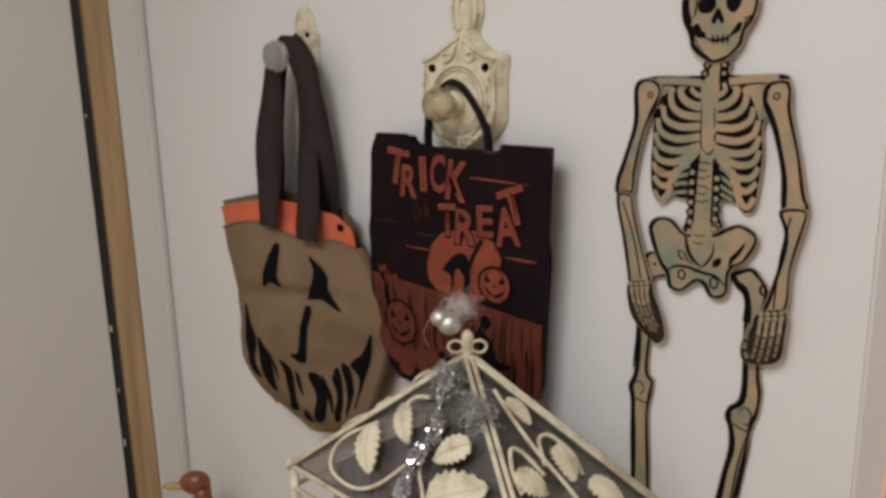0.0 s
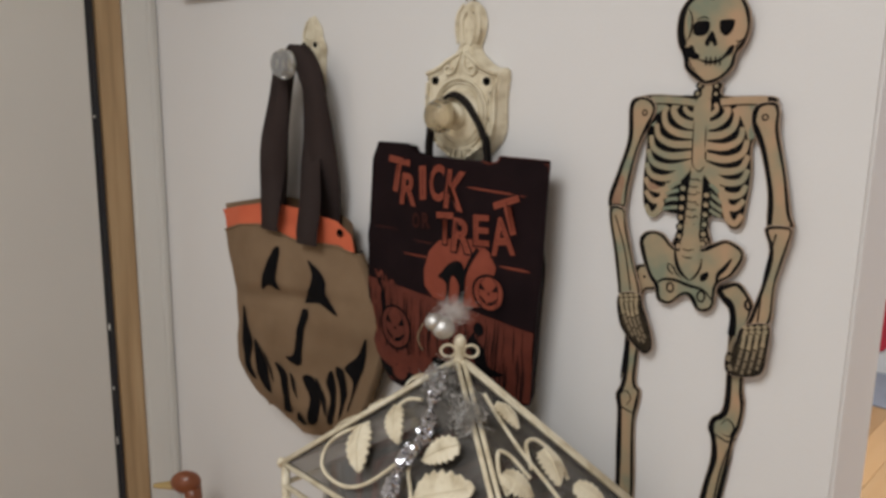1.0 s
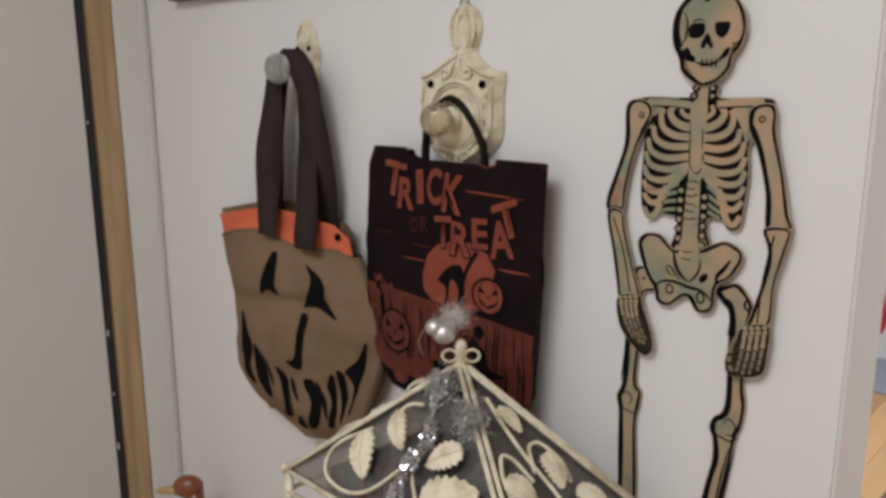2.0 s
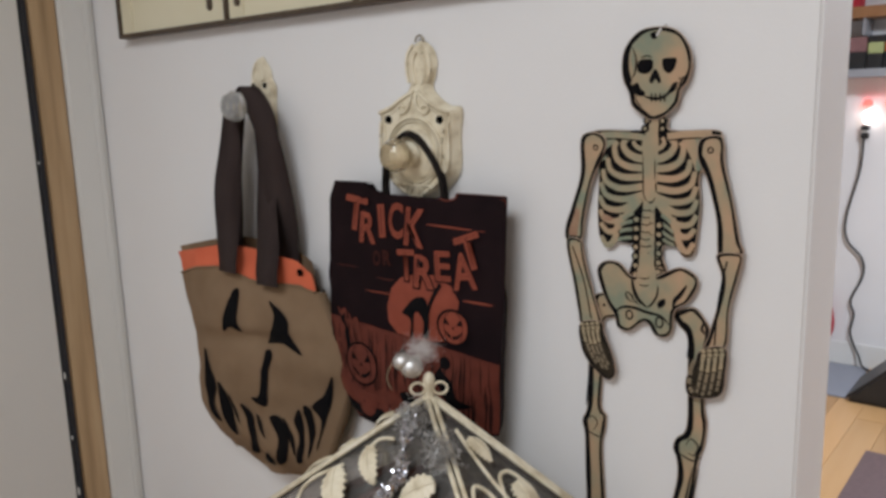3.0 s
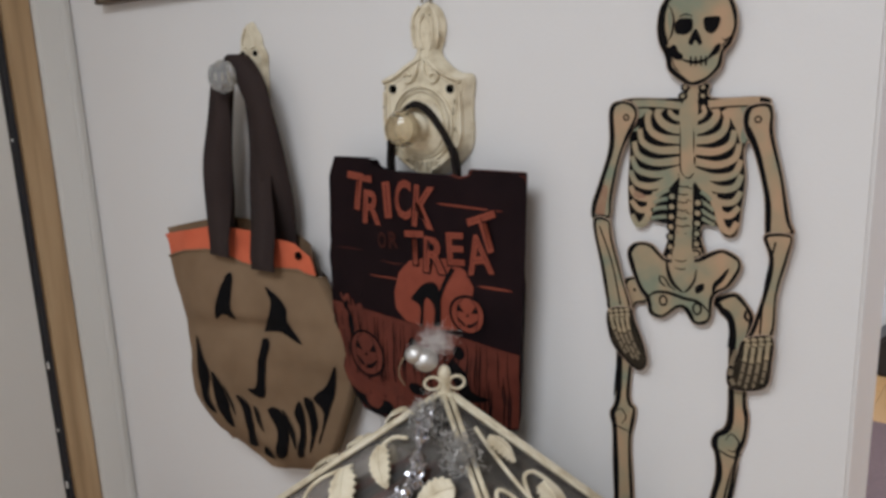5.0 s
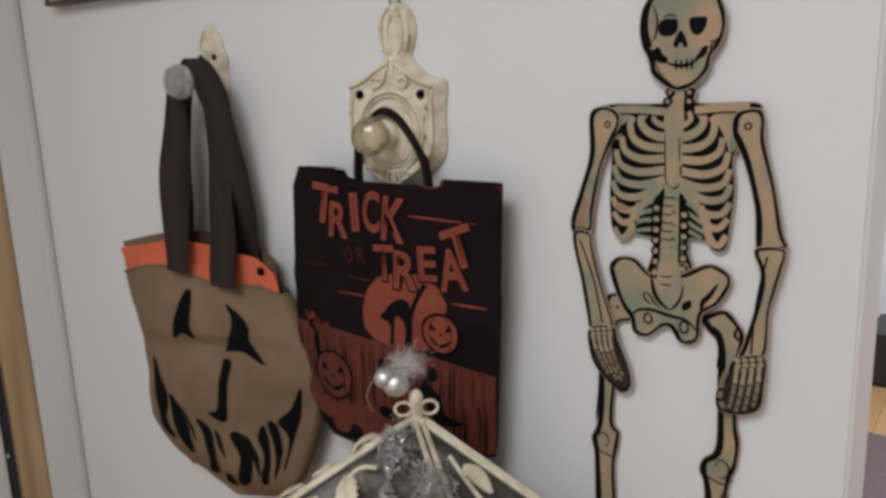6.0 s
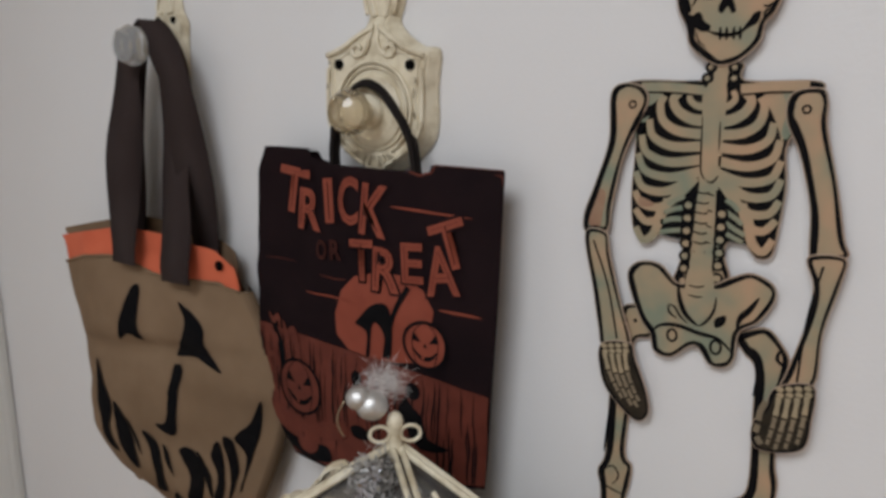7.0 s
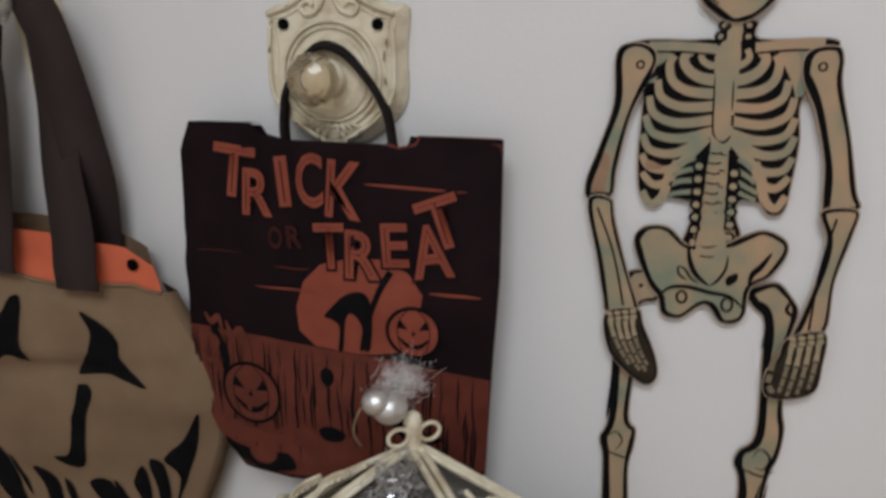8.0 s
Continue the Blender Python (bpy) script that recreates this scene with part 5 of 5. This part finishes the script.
# ---- the room beyond the wall's end ----
SHELF = material("shelf_board", (0.35, 0.36, 0.38), 0.4, second=(0.3, 0.3, 0.32), scale=10)
BOXWOOD = material("brown_box", (0.28, 0.13, 0.05), 0.5, second=(0.36, 0.18, 0.08), scale=20)
GREYMAT = material("grey_mat", (0.23, 0.24, 0.28), 0.9, second=(0.27, 0.28, 0.31), scale=60, bump=0.4)
RED = material("red_cloth", (0.42, 0.012, 0.03), 0.8, second=(0.5, 0.03, 0.05), scale=50)
BLACK = material("black_plastic", (0.012, 0.012, 0.013), 0.4, second=(0.02, 0.02, 0.02), scale=40)
RUG = material("mauve_rug", (0.105, 0.07, 0.07), 0.95, second=(0.14, 0.09, 0.088), scale=70, bump=0.5)
BULB = glow_material("red_bulb", (1.0, 0.06, 0.05), 4.0)
NIGHT = glow_material("night_light", (1.0, 0.93, 0.9), 9.0)
tagged(part("baseboard", box_bm(-1.6, RIGHT, FAR - 0.014, FAR, 0, 0.13, 0.003), TRIM), "white painted baseboard", "baseboard", kind="structure")
shelf = thing("wall_shelf", "grey wall shelf crowded with small dark things", "shelf", (0, 0, 0))
part("board", box_bm(-0.9, 0.9, FAR - 0.20, FAR - 0.001, 1.59, 1.632, 0.003), SHELF, shelf)
for x in (-0.8, 0.8):
    part("bracket", box_bm(x - 0.01, x + 0.01, FAR - 0.18, FAR - 0.001, 1.52, 1.59, 0.002), SHELF, shelf)
LIME = material("lime_box", (0.42, 0.46, 0.20), 0.5, second=(0.36, 0.40, 0.18), scale=30)
TANGERINE = material("orange_box", (0.62, 0.14, 0.03), 0.5, second=(0.52, 0.11, 0.02), scale=30)
MAUVE = material("mauve_box", (0.26, 0.13, 0.13), 0.6, second=(0.2, 0.1, 0.1), scale=30)
STACK = [(-0.62, 0.16, 0.10, BLACK), (-0.45, 0.10, 0.16, MAUVE), (-0.340, 0.085, 0.085, BLACK), (-0.250, 0.075, 0.075, BLACK), (-0.170, 0.16, 0.08, BLACK), (0.0, 0.14, 0.17, BOXWOOD), (0.16, 0.2, 0.12, BLACK)]
for x, w, h, m in STACK:
    b = part("storage_box", box_bm(-w / 2, w / 2, -0.07, 0.07, 0, h, 0.004), m)
    b.matrix_world = pose(x + w / 2, FAR - 0.10, 1.632)
    tagged(b, "small storage box on the grey wall shelf", "box", "boxes on the shelf")
for x, z, w, h, m in ((-0.340, 1.717, 0.085, 0.075, MAUVE), (-0.250, 1.707, 0.072, 0.055, LIME), (-0.172, 1.712, 0.11, 0.05, TANGERINE), (-0.250, 1.762, 0.16, 0.035, BLACK)):
    b = part("storage_box", box_bm(-w / 2, w / 2, -0.065, 0.065, 0, h, 0.004), m)
    b.matrix_world = pose(x + w / 2, FAR - 0.10, z)
    tagged(b, "small coloured storage box stacked on the shelf", "box", "boxes on the shelf")
tall = thing("wall_shelf", "brown wooden wall shelf", "shelf", (0, 0, 0))
part("board", box_bm(-0.9, 0.9, FAR - 0.20, FAR - 0.001, 1.885, 1.94, 0.003), BOXWOOD, tall)
part("bracket", box_bm(-0.278, -0.264, FAR - 0.18, FAR - 0.001, 1.80, 1.885, 0.002), SHELF, tall)
b = part("storage_box", box_bm(-0.06, 0.06, -0.06, 0.06, 0, 0.12, 0.004), RED)
b.matrix_world = pose(-0.36, FAR - 0.10, 1.94)
tagged(b, "small red storage box on the wooden shelf", "box", "boxes on the shelf")
WX = -0.265
outlet = thing("night_light", "glowing plug-in night light with red bulb", "night light", (WX, FAR, 1.37))
part("shade", lathe_bm([(0.012, -0.018), (0.022, 0.0), (0.024, 0.03), (0.014, 0.045)], pose(0.02, -0.05, 0.0), 16), NIGHT, outlet, "glowing white shade", True)
part("plug", box_bm(-0.016, 0.024, -0.045, -0.001, -0.055, -0.028, 0.005), BLACK, outlet)
part("socket", box_bm(-0.014, 0.022, -0.040, -0.001, -0.10, -0.068, 0.005), BLACK, outlet)
part("collar", box_bm(-0.012, 0.020, -0.036, -0.001, -0.068, -0.055, 0.003), TRIM, outlet)
for dx, dz in ((0.008, 0.085), (0.12, 0.095)):
    bm = bmesh.new()
    bmesh.ops.create_uvsphere(bm, u_segments=12, v_segments=8, radius=0.024, matrix=pose(dx, -0.03, dz))
    part("bulb", bm, BULB, outlet, "red bulb", True)
cord = thing("power_cord", "dark power cord hanging down the wall", "cord", (0, 0, 0))
part("cable", tube_bm(smooth_curve([(WX, FAR - 0.03, 1.28), (WX - 0.01, FAR - 0.02, 1.10), (WX - 0.06, FAR - 0.02, 0.85), (WX - 0.05, FAR - 0.02, 0.72), (WX + 0.03, FAR - 0.02, 0.62), (WX + 0.04, FAR - 0.02, 0.52), (WX - 0.01, FAR - 0.02, 0.38), (WX + 0.01, FAR - 0.02, 0.30), (WX, FAR - 0.025, 0.19), (WX + 0.05, FAR - 0.04, 0.08), (WX + 0.12, FAR - 0.10, 0.016), (WX + 0.4, FAR - 0.12, 0.008)], 8, False), 0.006, 8), BLACK, cord, smooth=True)
red = thing("red_cloth", "red cloth hanging low against the white wall", "cloth", (0, 0, 0))
bm = slab_bm(smooth_curve([(-0.385, 0.42), (-0.372, 0.36), (-0.350, 0.23), (-0.375, 0.145), (-0.46, 0.14), (-0.47, 0.30), (-0.42, 0.41)], 5), FAR - 0.04, FAR - 0.016)
part("cloth", bm, RED, red)
part("nail", lathe_bm([(0.004, 0), (0.004, 0.045)], pose(-0.388, FAR, 0.412, 90), 8), BLACK, red)
tagged(part("floor_mat", box_bm(-0.75, -0.16, 3.44, FAR - 0.02, -0.001, 0.008, 0.003), GREYMAT), "grey mat on the oak floor", "mat")
vac = thing("equipment_case", "black slanted equipment case on the floor", "case", (0, 0, 0))
bm = box_bm(-0.16, 0.62, 3.40, 3.80, 0.0, 0.26, 0.02)
for v in bm.verts:
    if v.co.z > 0.1 and v.co.x < 0.2:
        v.co.x += 0.22
part("body", bm, BLACK, vac)
part("handle", tube_bm(smooth_curve([(0.25, 3.55, 0.25), (0.27, 3.55, 0.30), (0.45, 3.55, 0.30), (0.47, 3.55, 0.25)], 5, False), 0.01, 8), BLACK, vac, smooth=True)
tagged(part("area_rug", box_bm(0.045, 1.4, 1.2, 2.84, -0.001, 0.010, 0.003), RUG), "mauve woven area rug on the oak floor", "rug")
# bases for both lights, out of view; the far one is made up
for name, at in (("ceiling_lamp", ROOM_LAMP), ("ceiling_lamp", FAR_FILL)):
    cl = thing(name, "unseen round flush ceiling lamp", "lamp", (0, 0, 0))
    part("base", lathe_bm([(0.10, 0), (0.10, 0.03)], pose(at.x, at.y, CEIL - 0.0305), 24), TRIM, cl)

# floor planks: one board, laid in staggered rows and sawn off at the walls
board = box_bm(-0.0617, 0.0617, 0, 1.096, -0.012, 0.0, 0.0012)
mesh = None
for i in range(35):
    start = BACK - 0.09 - (i * 0.37) % 1.0 * 1.098
    for j in range(8):
        y0, y1 = max(start + j * 1.098, BACK - 0.09), min(start + j * 1.098 + 1.096, FAR + 0.09)
        if y1 - y0 < 0.02:
            continue
        if mesh is None:
            p = part("plank", board, PLANK, floor)
            mesh = p.data
        else:
            p = new("plank", mesh)
            p.parent = floor
        p.location = (-1.63 + i * 0.125, y0, 0)
        p.scale.y = (y1 - y0) / 1.096
